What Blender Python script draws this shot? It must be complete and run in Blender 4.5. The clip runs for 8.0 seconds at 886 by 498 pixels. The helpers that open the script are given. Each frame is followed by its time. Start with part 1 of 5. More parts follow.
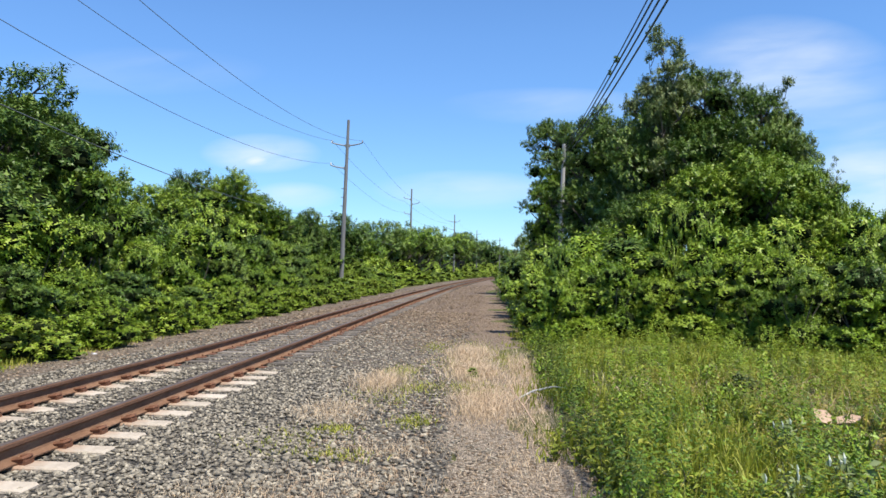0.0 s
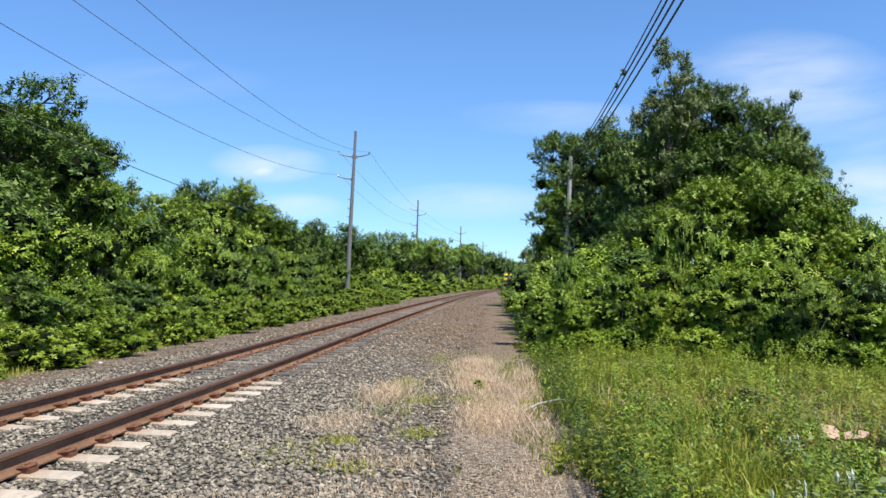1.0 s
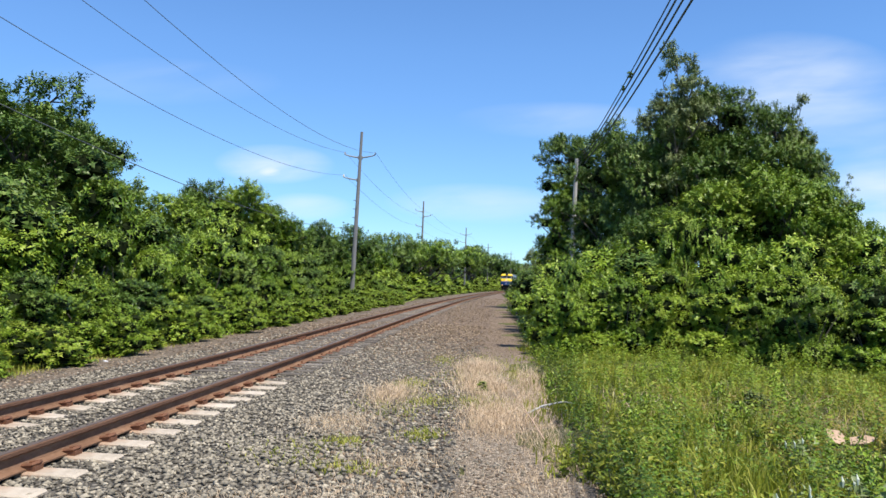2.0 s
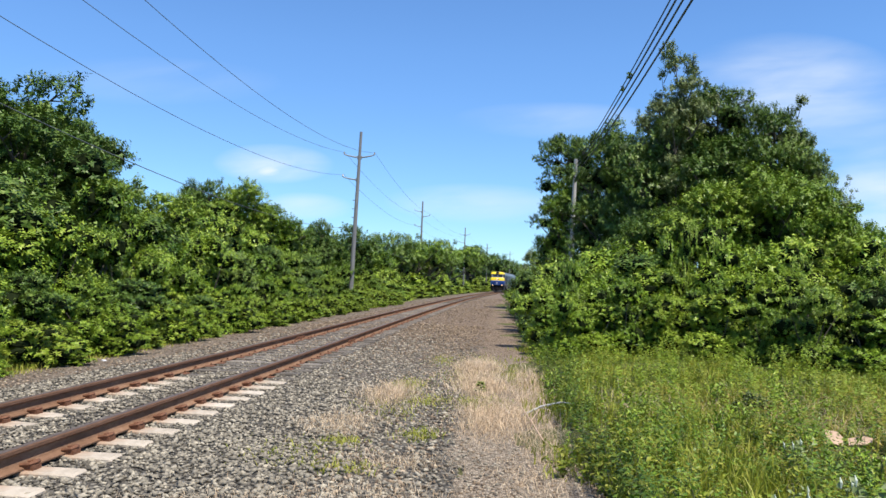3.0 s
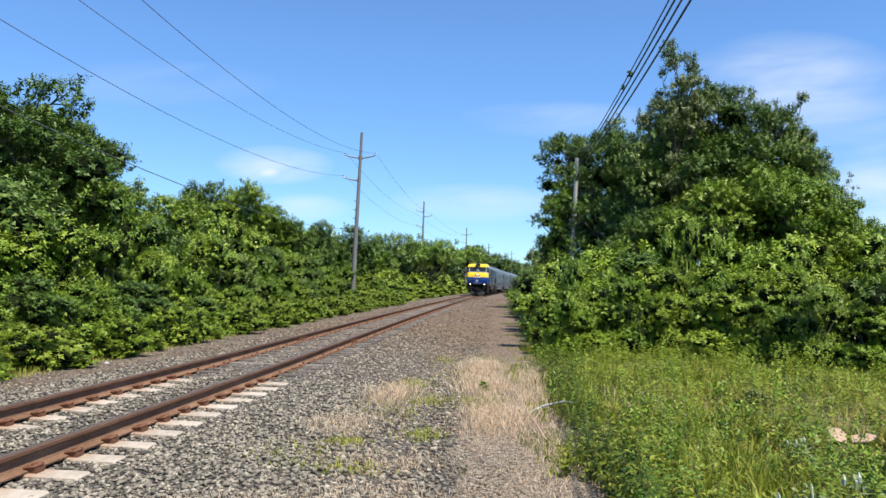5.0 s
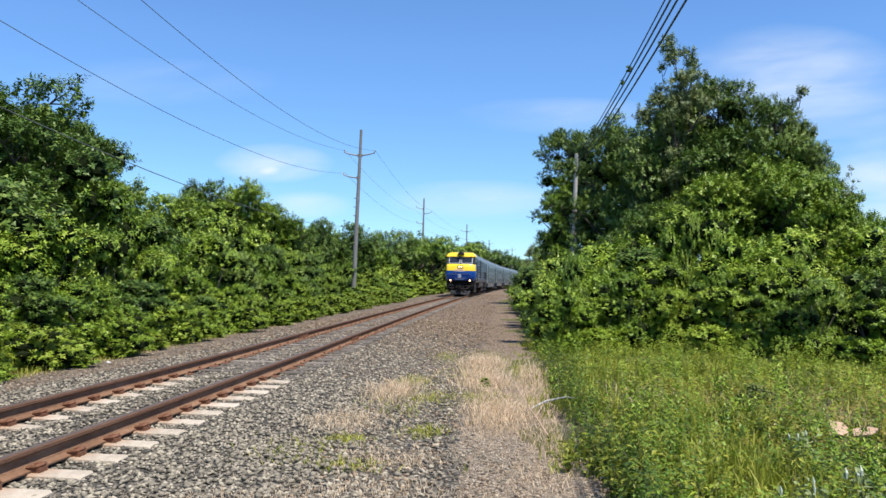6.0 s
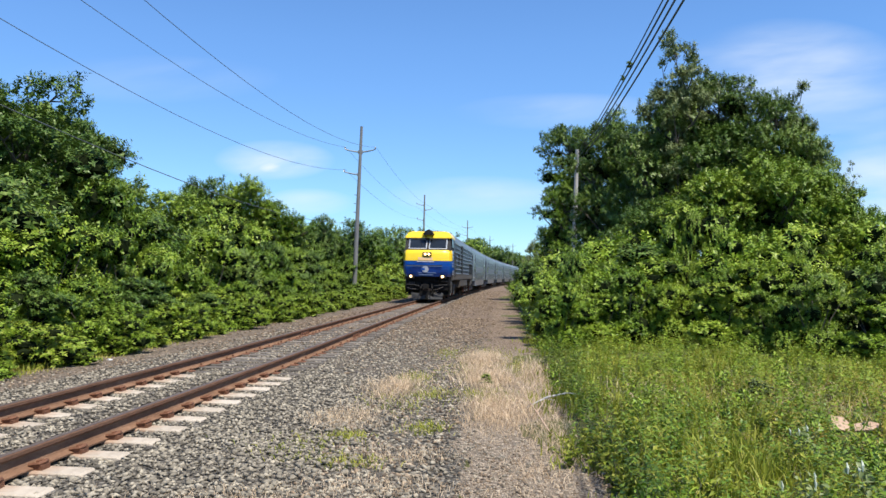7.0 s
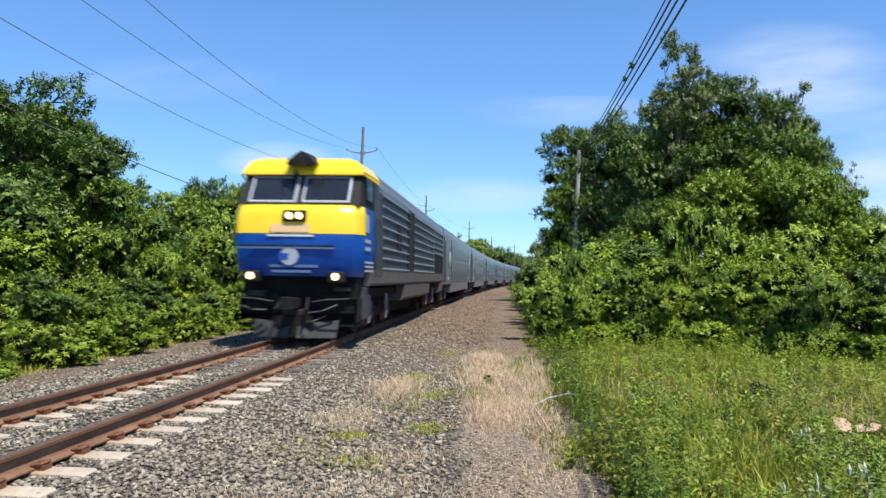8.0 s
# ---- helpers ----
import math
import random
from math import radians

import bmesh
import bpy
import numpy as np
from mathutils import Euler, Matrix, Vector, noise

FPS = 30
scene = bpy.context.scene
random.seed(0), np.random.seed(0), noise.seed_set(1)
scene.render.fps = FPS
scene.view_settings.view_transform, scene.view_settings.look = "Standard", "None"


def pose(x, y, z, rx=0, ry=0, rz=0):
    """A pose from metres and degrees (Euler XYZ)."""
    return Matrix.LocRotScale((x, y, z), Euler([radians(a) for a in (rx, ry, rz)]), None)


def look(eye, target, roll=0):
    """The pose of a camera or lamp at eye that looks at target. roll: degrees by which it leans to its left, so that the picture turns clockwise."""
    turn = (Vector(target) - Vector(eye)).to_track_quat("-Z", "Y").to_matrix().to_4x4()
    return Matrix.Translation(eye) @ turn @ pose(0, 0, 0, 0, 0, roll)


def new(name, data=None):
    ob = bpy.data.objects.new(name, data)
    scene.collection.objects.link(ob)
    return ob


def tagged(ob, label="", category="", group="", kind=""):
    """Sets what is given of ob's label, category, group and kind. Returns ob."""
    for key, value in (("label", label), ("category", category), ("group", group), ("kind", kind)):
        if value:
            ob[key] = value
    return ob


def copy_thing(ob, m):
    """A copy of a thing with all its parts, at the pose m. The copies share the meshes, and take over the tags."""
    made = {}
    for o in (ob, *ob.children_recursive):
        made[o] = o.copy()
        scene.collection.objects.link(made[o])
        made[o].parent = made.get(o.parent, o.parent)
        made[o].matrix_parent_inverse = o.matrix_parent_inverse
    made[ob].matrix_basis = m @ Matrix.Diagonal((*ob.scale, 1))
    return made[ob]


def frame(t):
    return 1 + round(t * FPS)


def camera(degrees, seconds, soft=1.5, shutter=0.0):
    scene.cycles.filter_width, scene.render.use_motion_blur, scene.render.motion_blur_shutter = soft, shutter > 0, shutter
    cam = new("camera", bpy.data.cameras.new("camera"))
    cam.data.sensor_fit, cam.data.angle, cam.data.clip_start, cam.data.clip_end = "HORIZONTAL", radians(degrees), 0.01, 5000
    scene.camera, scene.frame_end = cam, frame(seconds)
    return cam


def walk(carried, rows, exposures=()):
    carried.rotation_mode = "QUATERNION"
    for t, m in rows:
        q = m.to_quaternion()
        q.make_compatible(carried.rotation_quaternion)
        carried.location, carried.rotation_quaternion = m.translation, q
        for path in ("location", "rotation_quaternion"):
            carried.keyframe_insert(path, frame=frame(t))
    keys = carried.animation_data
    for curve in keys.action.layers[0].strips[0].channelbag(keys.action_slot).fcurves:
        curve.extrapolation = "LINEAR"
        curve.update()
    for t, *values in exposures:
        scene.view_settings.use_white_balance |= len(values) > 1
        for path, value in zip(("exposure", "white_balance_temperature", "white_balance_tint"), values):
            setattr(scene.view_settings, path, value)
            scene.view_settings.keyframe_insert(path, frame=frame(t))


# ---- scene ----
EYE = (0.0, 0.0, 1.44)


def turned(yaw, pitch, roll, dx=0.0, dy=0.0, dz=0.0):
    return pose(EYE[0] + dx, EYE[1] + dy, EYE[2] + dz, 90 + pitch, 0, yaw) @ pose(0, 0, 0, 0, 0, roll)


cam = camera(60.65, 8.0, soft=1.5, shutter=0.4)
PATH = [
    (0.0, turned(2.979, 1.975, 0.940)),
    (0.5, turned(3.165, 2.667, 1.523)),
    (1.0, turned(3.452, 2.833, 1.355)),
    (1.5, turned(3.801, 2.918, 1.673)),
    (3.0, turned(3.771, 2.933, 1.936)),
    (3.5, turned(3.823, 3.057, 1.811)),
    (4.0, turned(3.884, 3.138, 1.714)),
    (4.5, turned(3.892, 3.053, 1.637)),
    (6.0, turned(3.915, 2.680, 1.052)),
    (6.5, turned(3.938, 2.538, 0.830)),
    (7.0, turned(3.969, 2.409, 0.869)),
    (7.5, turned(4.035, 2.444, 0.849)),
    (8.0, turned(4.096, 2.467, 0.911)),
]
walk(cam, PATH)

# ---- light ----
SUN_AZ, SUN_EL = 139, 64.0      # degrees clockwise from the track's direction, and above the horizon
scene.view_settings.exposure = 0.5
world = bpy.data.worlds.new("summer_sky")
scene.world = world
world.use_nodes = True
wt = world.node_tree
wt.nodes.clear()


def add_node(tree, kind, **values):
    n = tree.nodes.new(kind)
    for k, v in values.items():
        n.inputs[k.replace("_", " ")].default_value = v
    return n


w_out = wt.nodes.new("ShaderNodeOutputWorld")
w_bg = add_node(wt, "ShaderNodeBackground", Strength=0.113)
w_sky = wt.nodes.new("ShaderNodeTexSky")
w_sky.sky_type = "NISHITA"
w_sky.sun_disc = False
w_sky.sun_elevation, w_sky.sun_rotation = radians(SUN_EL), radians(SUN_AZ)
w_sky.air_density, w_sky.dust_density, w_sky.ozone_density = 0.92, 0.0, 1.6
w_co = wt.nodes.new("ShaderNodeTexCoord")
CLOUDS = ((-0.300, 0.160, 0.085, 0.028, 0.95), (-0.305, 0.150, 0.024, 0.010, 1.4), (-0.252, 0.103, 0.065, 0.020, 0.5), (-0.02, 0.113, 0.130, 0.028, 0.5), (0.38, 0.270, 0.16, 0.080, 0.6), (0.50, 0.130, 0.10, 0.065, 0.9), (0.089, 0.226, 0.15, 0.026, 0.3), (0.45, 0.205, 0.16, 0.038, 0.4), (-0.49, 0.271, 0.2, 0.035, 0.15), (1.3, 0.5, 0.5, 0.15, 0.6), (-1.6, 0.45, 0.6, 0.12, 0.5))


def sky_math(op, a, b=None, c=None):
    n = wt.nodes.new("ShaderNodeMath")
    n.operation = op
    for k, v in enumerate((a, b, c)):
        if v is None:
            continue
        if isinstance(v, (int, float)):
            n.inputs[k].default_value = v
        else:
            wt.links.new(v, n.inputs[k])
    return n.outputs[0]


w_xyz = wt.nodes.new("ShaderNodeSeparateXYZ")
wt.links.new(w_co.outputs["Generated"], w_xyz.inputs[0])
ahead = sky_math("MAXIMUM", w_xyz.outputs["Y"], 0.02)
sky_u, sky_v = sky_math("DIVIDE", w_xyz.outputs["X"], ahead), sky_math("DIVIDE", w_xyz.outputs["Z"], ahead)
w_flat = wt.nodes.new("ShaderNodeCombineXYZ")
wt.links.new(sky_math("MULTIPLY", sky_u, 1.0), w_flat.inputs[0])
wt.links.new(sky_math("MULTIPLY", sky_math("ADD", sky_v, sky_math("MULTIPLY", sky_u, -0.12)), 4.2), w_flat.inputs[1])
w_noise = add_node(wt, "ShaderNodeTexNoise", Scale=6.0, Detail=5.0, Roughness=0.5, Distortion=0.25)
wt.links.new(w_flat.outputs[0], w_noise.inputs["Vector"])
cover = 0.0
for cu, cv, ru, rv, amount in CLOUDS:
    du = sky_math("MULTIPLY", sky_math("SUBTRACT", sky_u, cu), 1 / ru)
    dv = sky_math("MULTIPLY", sky_math("SUBTRACT", sky_v, cv), 1 / rv)
    r2 = sky_math("ADD", sky_math("MULTIPLY", du, du), sky_math("MULTIPLY", dv, dv))
    soft_edge = sky_math("MULTIPLY", sky_math("MAXIMUM", sky_math("SUBTRACT", 1.0, r2), 0.0), amount)
    cover = sky_math("MAXIMUM", soft_edge, cover)
wisp = sky_math("MULTIPLY", sky_math("SUBTRACT", w_noise.outputs["Fac"], 0.22), 2.0)
cover = sky_math("MINIMUM", sky_math("MAXIMUM", sky_math("MULTIPLY", cover, wisp), 0.0), 0.9)
w_mix = wt.nodes.new("ShaderNodeMix")
w_mix.data_type = "RGBA"
w_mix.inputs[7].default_value = (5.9, 6.4, 6.9, 1)
wt.links.new(cover, w_mix.inputs[0])
w_tint = wt.nodes.new("ShaderNodeMix")
w_tint.data_type, w_tint.blend_type = "RGBA", "MULTIPLY"
w_tint.inputs[0].default_value = 1.0
w_tint.inputs[7].default_value = (0.71, 1.00, 1.30, 1)
wt.links.new(w_sky.outputs["Color"], w_tint.inputs[6])
w_low = wt.nodes.new("ShaderNodeMapRange")
w_low.inputs["From Max"].default_value = 0.30
w_low.inputs["To Min"].default_value = 0.80
wt.links.new(w_xyz.outputs["Z"], w_low.inputs["Value"])
w_dim = wt.nodes.new("ShaderNodeVectorMath")
w_dim.operation = "SCALE"
wt.links.new(w_tint.outputs[2], w_dim.inputs[0])
wt.links.new(w_low.outputs[0], w_dim.inputs["Scale"])
wt.links.new(w_dim.outputs[0], w_mix.inputs[6])
wt.links.new(w_mix.outputs[2], w_bg.inputs["Color"])
wt.links.new(w_bg.outputs["Background"], w_out.inputs["Surface"])

sun_data = bpy.data.lights.new("sun", "SUN")
sun_data.energy, sun_data.angle, sun_data.color = 5.0, radians(0.53), (1.0, 0.93, 0.82)
sun = new("sun", sun_data)
sun_way = Vector((math.sin(radians(SUN_AZ)) * math.cos(radians(SUN_EL)), math.cos(radians(SUN_AZ)) * math.cos(radians(SUN_EL)), math.sin(radians(SUN_EL))))
sun.matrix_world = look(sun_way * 60, (0, 0, 0))

# ---- materials ----


def ramp_node(tree, stops):
    r = tree.nodes.new("ShaderNodeValToRGB")
    e = r.color_ramp.elements
    while len(e) < len(stops):
        e.new(0.5)
    for k, (at, c) in enumerate(stops):
        e[k].position, e[k].color = at, (*c, 1)
    return r


def material(name, stops, scale=6.0, rough=0.7, metal=0.0, bump=0.0, bump_scale=40.0, detail=8.0, stretch=(1, 1, 1), spec=0.5, island=0.0, per_object=0.0, coat=0.0):
    """Two scales of noise through a ramp of colours, with optional variation from piece to piece, and fine relief."""
    m = bpy.data.materials.new(name)
    m.use_nodes = True
    t = m.node_tree
    b = t.nodes["Principled BSDF"]
    b.inputs["Metallic"].default_value = metal
    b.inputs["Specular IOR Level"].default_value = spec
    b.inputs["Coat Weight"].default_value = coat
    co = t.nodes.new("ShaderNodeTexCoord")
    mp = t.nodes.new("ShaderNodeMapping")
    mp.inputs["Scale"].default_value = stretch
    t.links.new(co.outputs["Object"], mp.inputs["Vector"])
    big = add_node(t, "ShaderNodeTexNoise", Scale=scale, Detail=detail, Roughness=0.6)
    small = add_node(t, "ShaderNodeTexNoise", Scale=scale * 7.3, Detail=4.0, Roughness=0.6)
    t.links.new(mp.outputs["Vector"], big.inputs["Vector"])
    t.links.new(mp.outputs["Vector"], small.inputs["Vector"])
    mix = t.nodes.new("ShaderNodeMath")
    mix.operation = "MULTIPLY_ADD"
    mix.inputs[1].default_value = 0.35
    half = t.nodes.new("ShaderNodeMath")
    half.operation = "MULTIPLY"
    half.inputs[1].default_value = 0.65
    t.links.new(big.outputs["Fac"], half.inputs[0])
    t.links.new(small.outputs["Fac"], mix.inputs[0])
    t.links.new(half.outputs[0], mix.inputs[2])
    value = mix.outputs[0]
    for amount, source, out in ((island, "ShaderNodeNewGeometry", "Random Per Island"), (per_object, "ShaderNodeObjectInfo", "Random")):
        if amount:
            g = t.nodes.new(source)
            a = t.nodes.new("ShaderNodeMath")
            a.operation = "MULTIPLY_ADD"
            a.inputs[1].default_value = amount
            s = t.nodes.new("ShaderNodeMath")
            s.operation = "SUBTRACT"
            s.inputs[1].default_value = amount / 2
            t.links.new(g.outputs[out], a.inputs[0])
            t.links.new(value, s.inputs[0])
            t.links.new(s.outputs[0], a.inputs[2])
            value = a.outputs[0]
    r = ramp_node(t, stops)
    t.links.new(value, r.inputs["Fac"])
    t.links.new(r.outputs["Color"], b.inputs["Base Color"])
    rr = t.nodes.new("ShaderNodeMapRange")
    rr.inputs["To Min"].default_value, rr.inputs["To Max"].default_value = max(rough - 0.12, 0.02), min(rough + 0.12, 1)
    t.links.new(small.outputs["Fac"], rr.inputs["Value"])
    t.links.new(rr.outputs[0], b.inputs["Roughness"])
    if bump:
        bn = add_node(t, "ShaderNodeTexNoise", Scale=bump_scale, Detail=5.0, Roughness=0.65)
        t.links.new(mp.outputs["Vector"], bn.inputs["Vector"])
        bp = add_node(t, "ShaderNodeBump", Strength=min(bump, 1.0), Distance=0.02)
        t.links.new(bn.outputs["Fac"], bp.inputs["Height"])
        t.links.new(bp.outputs["Normal"], b.inputs["Normal"])
    return m


def leaf_material(name, dark, mid, light, through_amount=0.10, rough=0.45, spec=0.28):
    m = bpy.data.materials.new(name)
    m.use_nodes = True
    t = m.node_tree
    b = t.nodes["Principled BSDF"]
    b.inputs["Roughness"].default_value = rough
    b.inputs["Specular IOR Level"].default_value = spec
    g = t.nodes.new("ShaderNodeNewGeometry")
    o = t.nodes.new("ShaderNodeObjectInfo")
    co = t.nodes.new("ShaderNodeTexCoord")
    n = add_node(t, "ShaderNodeTexNoise", Scale=1.3, Detail=3.0)
    t.links.new(co.outputs["Object"], n.inputs["Vector"])
    parts = []
    for src, w in ((g.outputs["Random Per Island"], 0.5), (o.outputs["Random"], 0.3), (n.outputs["Fac"], 0.5)):
        k = t.nodes.new("ShaderNodeMath")
        k.operation = "MULTIPLY"
        k.inputs[1].default_value = w
        t.links.new(src, k.inputs[0])
        parts.append(k)
    a1, a2 = t.nodes.new("ShaderNodeMath"), t.nodes.new("ShaderNodeMath")
    t.links.new(parts[0].outputs[0], a1.inputs[0])
    t.links.new(parts[1].outputs[0], a1.inputs[1])
    t.links.new(a1.outputs[0], a2.inputs[0])
    t.links.new(parts[2].outputs[0], a2.inputs[1])
    r = ramp_node(t, [(0.25, dark), (0.62, mid), (1.0, light)])
    t.links.new(a2.outputs[0], r.inputs["Fac"])
    t.links.new(r.outputs["Color"], b.inputs["Base Color"])
    tr = t.nodes.new("ShaderNodeBsdfTranslucent")
    t.links.new(r.outputs["Color"], tr.inputs["Color"])
    mx = t.nodes.new("ShaderNodeMixShader")
    mx.inputs[0].default_value = through_amount
    t.links.new(b.outputs[0], mx.inputs[1])
    t.links.new(tr.outputs[0], mx.inputs[2])
    t.links.new(mx.outputs[0], t.nodes["Material Output"].inputs["Surface"])
    return m


def glow_material(name, colour, strength):
    m = bpy.data.materials.new(name)
    m.use_nodes = True
    b = m.node_tree.nodes["Principled BSDF"]
    b.inputs["Base Color"].default_value = (*colour, 1)
    b.inputs["Emission Color"].default_value = (*colour, 1)
    b.inputs["Emission Strength"].default_value = strength
    return m


M_LEAF_BRIGHT = leaf_material("leaves_sunny_shrub", (0.082, 0.155, 0.010), (0.186, 0.284, 0.020), (0.340, 0.415, 0.055))
M_LEAF_LIME = leaf_material("leaves_lime_creeper", (0.108, 0.190, 0.012), (0.220, 0.318, 0.026), (0.370, 0.430, 0.070), 0.3)
M_LEAF_MID = leaf_material("leaves_shrub", (0.058, 0.118, 0.010), (0.142, 0.230, 0.019), (0.275, 0.352, 0.048))
M_LEAF_TREE = leaf_material("leaves_tree", (0.033, 0.073, 0.010), (0.086, 0.150, 0.020), (0.192, 0.258, 0.054))
M_LEAF_SILVER = leaf_material("leaves_grey_green", (0.085, 0.120, 0.036), (0.165, 0.210, 0.072), (0.300, 0.345, 0.160), 0.2)
M_GRASS = leaf_material("grass_green", (0.133, 0.167, 0.014), (0.272, 0.308, 0.030), (0.472, 0.421, 0.090), 0.3, 0.55)
M_STRAW = leaf_material("grass_dry", (0.45, 0.325, 0.20), (0.63, 0.485, 0.325), (0.77, 0.64, 0.47), 0.25, 0.75, 0.15)
M_WEED = leaf_material("weeds", (0.111, 0.156, 0.013), (0.241, 0.283, 0.027), (0.429, 0.411, 0.076), 0.3)
M_OLIVE = leaf_material("olive_herb_leaves", (0.162, 0.138, 0.022), (0.292, 0.244, 0.045), (0.454, 0.350, 0.100), 0.3)
M_FLOWER = material("white_petals", [(0.3, (0.50, 0.54, 0.40)), (0.7, (0.68, 0.70, 0.56))], 30, 0.7)
# Almost black: the shade inside foliage, put into a colour.
M_CORE_SHADE = material("foliage_shade", [(0.3, (0.007, 0.010, 0.004)), (0.7, (0.020, 0.029, 0.010))], 14, 0.95, bump=0.9, bump_scale=30, spec=0.03)
M_BARK = material("bark", [(0.3, (0.045, 0.036, 0.028)), (0.7, (0.13, 0.11, 0.09))], 5, 0.9, bump=0.8, bump_scale=18, stretch=(1, 1, 0.2))
M_POLE = material("weathered_pole_wood", [(0.25, (0.10, 0.10, 0.10)), (0.55, (0.20, 0.20, 0.198)), (0.8, (0.31, 0.31, 0.30))], 3, 0.85, bump=0.5, bump_scale=20, stretch=(6, 6, 0.25))
M_POLE_PALE = material("bleached_pole_wood", [(0.25, (0.24, 0.23, 0.21)), (0.55, (0.42, 0.40, 0.37)), (0.8, (0.55, 0.53, 0.49))], 3, 0.85, bump=0.5, bump_scale=20, stretch=(6, 6, 0.25))
M_GALV = material("galvanised_steel", [(0.3, (0.16, 0.165, 0.17)), (0.7, (0.27, 0.275, 0.28))], 8, 0.6, 0.4)
M_WIRE = material("weathered_wire", [(0.3, (0.02, 0.022, 0.028)), (0.7, (0.045, 0.048, 0.055))], 4, 0.6)
M_WIRE_GREY = material("aluminium_wire", [(0.3, (0.07, 0.078, 0.09)), (0.7, (0.12, 0.13, 0.145))], 4, 0.6)
M_INSUL = material("porcelain", [(0.3, (0.16, 0.13, 0.12)), (0.7, (0.25, 0.22, 0.2))], 10, 0.25)
M_STONE = material("ballast_stone", [(0.12, (0.050, 0.043, 0.034)), (0.45, (0.190, 0.165, 0.122)), (0.7, (0.300, 0.262, 0.196)), (0.92, (0.44, 0.385, 0.285))], 9, 0.85, bump=0.4, bump_scale=60, island=0.7, per_object=0.1)
M_STONE_TAN = material("dusty_stone", [(0.12, (0.080, 0.056, 0.037)), (0.45, (0.190, 0.136, 0.086)), (0.7, (0.290, 0.214, 0.138)), (0.92, (0.43, 0.335, 0.23))], 9, 0.9, bump=0.4, bump_scale=60, island=0.75)
M_RAIL = material("rusty_rail_steel", [(0.25, (0.105, 0.056, 0.034)), (0.5, (0.205, 0.116, 0.070)), (0.78, (0.32, 0.200, 0.130))], 5, 0.9, 0.0, bump=0.5, bump_scale=60, stretch=(1, 0.35, 1), spec=0.1)
M_RAILHEAD = material("grimy_rail_head", [(0.25, (0.080, 0.042, 0.026)), (0.5, (0.140, 0.076, 0.048)), (0.78, (0.21, 0.125, 0.084))], 6, 0.85, 0.0, bump=0.4, bump_scale=60, stretch=(1, 0.35, 1), spec=0.15)
M_RAILTOP = material("worn_rail_head", [(0.3, (0.085, 0.058, 0.042)), (0.7, (0.18, 0.135, 0.105))], 7, 0.55, 0.35, stretch=(1, 0.1, 1))
M_CONC = material("concrete_tie", [(0.25, (0.26, 0.21, 0.155)), (0.5, (0.45, 0.385, 0.30)), (0.8, (0.58, 0.51, 0.42))], 5, 0.9, bump=0.45, bump_scale=45, per_object=0.2)


def rust_by_the_rails(m):
    """Rust washed off the rails onto the ties, fading towards their ends."""
    t = m.node_tree
    b = t.nodes["Principled BSDF"]
    old = b.inputs["Base Color"].links[0].from_socket
    co = t.nodes.new("ShaderNodeTexCoord")
    xyz = t.nodes.new("ShaderNodeSeparateXYZ")
    t.links.new(co.outputs["Object"], xyz.inputs[0])
    far = t.nodes.new("ShaderNodeMath")
    far.operation = "ABSOLUTE"
    t.links.new(xyz.outputs["X"], far.inputs[0])
    gap = t.nodes.new("ShaderNodeMath")
    gap.operation = "SUBTRACT"
    gap.inputs[1].default_value = 0.75
    t.links.new(far.outputs[0], gap.inputs[0])
    dist = t.nodes.new("ShaderNodeMath")
    dist.operation = "ABSOLUTE"
    t.links.new(gap.outputs[0], dist.inputs[0])
    n = add_node(t, "ShaderNodeTexNoise", Scale=6.0, Detail=5.0)
    t.links.new(co.outputs["Object"], n.inputs["Vector"])
    wob = t.nodes.new("ShaderNodeMath")
    wob.operation = "MULTIPLY_ADD"
    wob.inputs[1].default_value = 0.35
    t.links.new(n.outputs["Fac"], wob.inputs[0])
    t.links.new(dist.outputs[0], wob.inputs[2])
    mr = t.nodes.new("ShaderNodeMapRange")
    mr.inputs["From Min"].default_value, mr.inputs["From Max"].default_value = 0.22, 0.52
    mr.inputs["To Min"].default_value, mr.inputs["To Max"].default_value = 0.75, 0.0
    t.links.new(wob.outputs[0], mr.inputs["Value"])
    mx = t.nodes.new("ShaderNodeMix")
    mx.data_type = "RGBA"
    mx.inputs[7].default_value = (0.33, 0.185, 0.105, 1)
    t.links.new(mr.outputs[0], mx.inputs[0])
    t.links.new(old, mx.inputs[6])
    t.links.new(mx.outputs[2], b.inputs["Base Color"])


rust_by_the_rails(M_CONC)
M_TIE = material("old_tie_wood", [(0.25, (0.070, 0.058, 0.046)), (0.55, (0.155, 0.132, 0.107)), (0.8, (0.26, 0.228, 0.19))], 4, 0.9, bump=0.7, bump_scale=25, stretch=(0.3, 4, 4), per_object=0.3)
M_CLIP = material("rusty_clip", [(0.3, (0.10, 0.042, 0.022)), (0.7, (0.26, 0.115, 0.06))], 14, 0.85, 0.2, bump=0.5)
M_YELLOW = material("yellow_paint", [(0.3, (0.84, 0.56, 0.012)), (0.7, (0.92, 0.66, 0.02))], 2.5, 0.35, coat=0.3)
M_BLUE = material("blue_paint", [(0.3, (0.004, 0.060, 0.31)), (0.7, (0.009, 0.097, 0.43))], 2.5, 0.32, coat=0.25, spec=0.3)
M_STEEL = material("stainless_side", [(0.25, (0.13, 0.150, 0.175)), (0.55, (0.205, 0.230, 0.262)), (0.8, (0.285, 0.312, 0.345))], 1.2, 0.40, 0.4, stretch=(1, 0.3, 2.5))
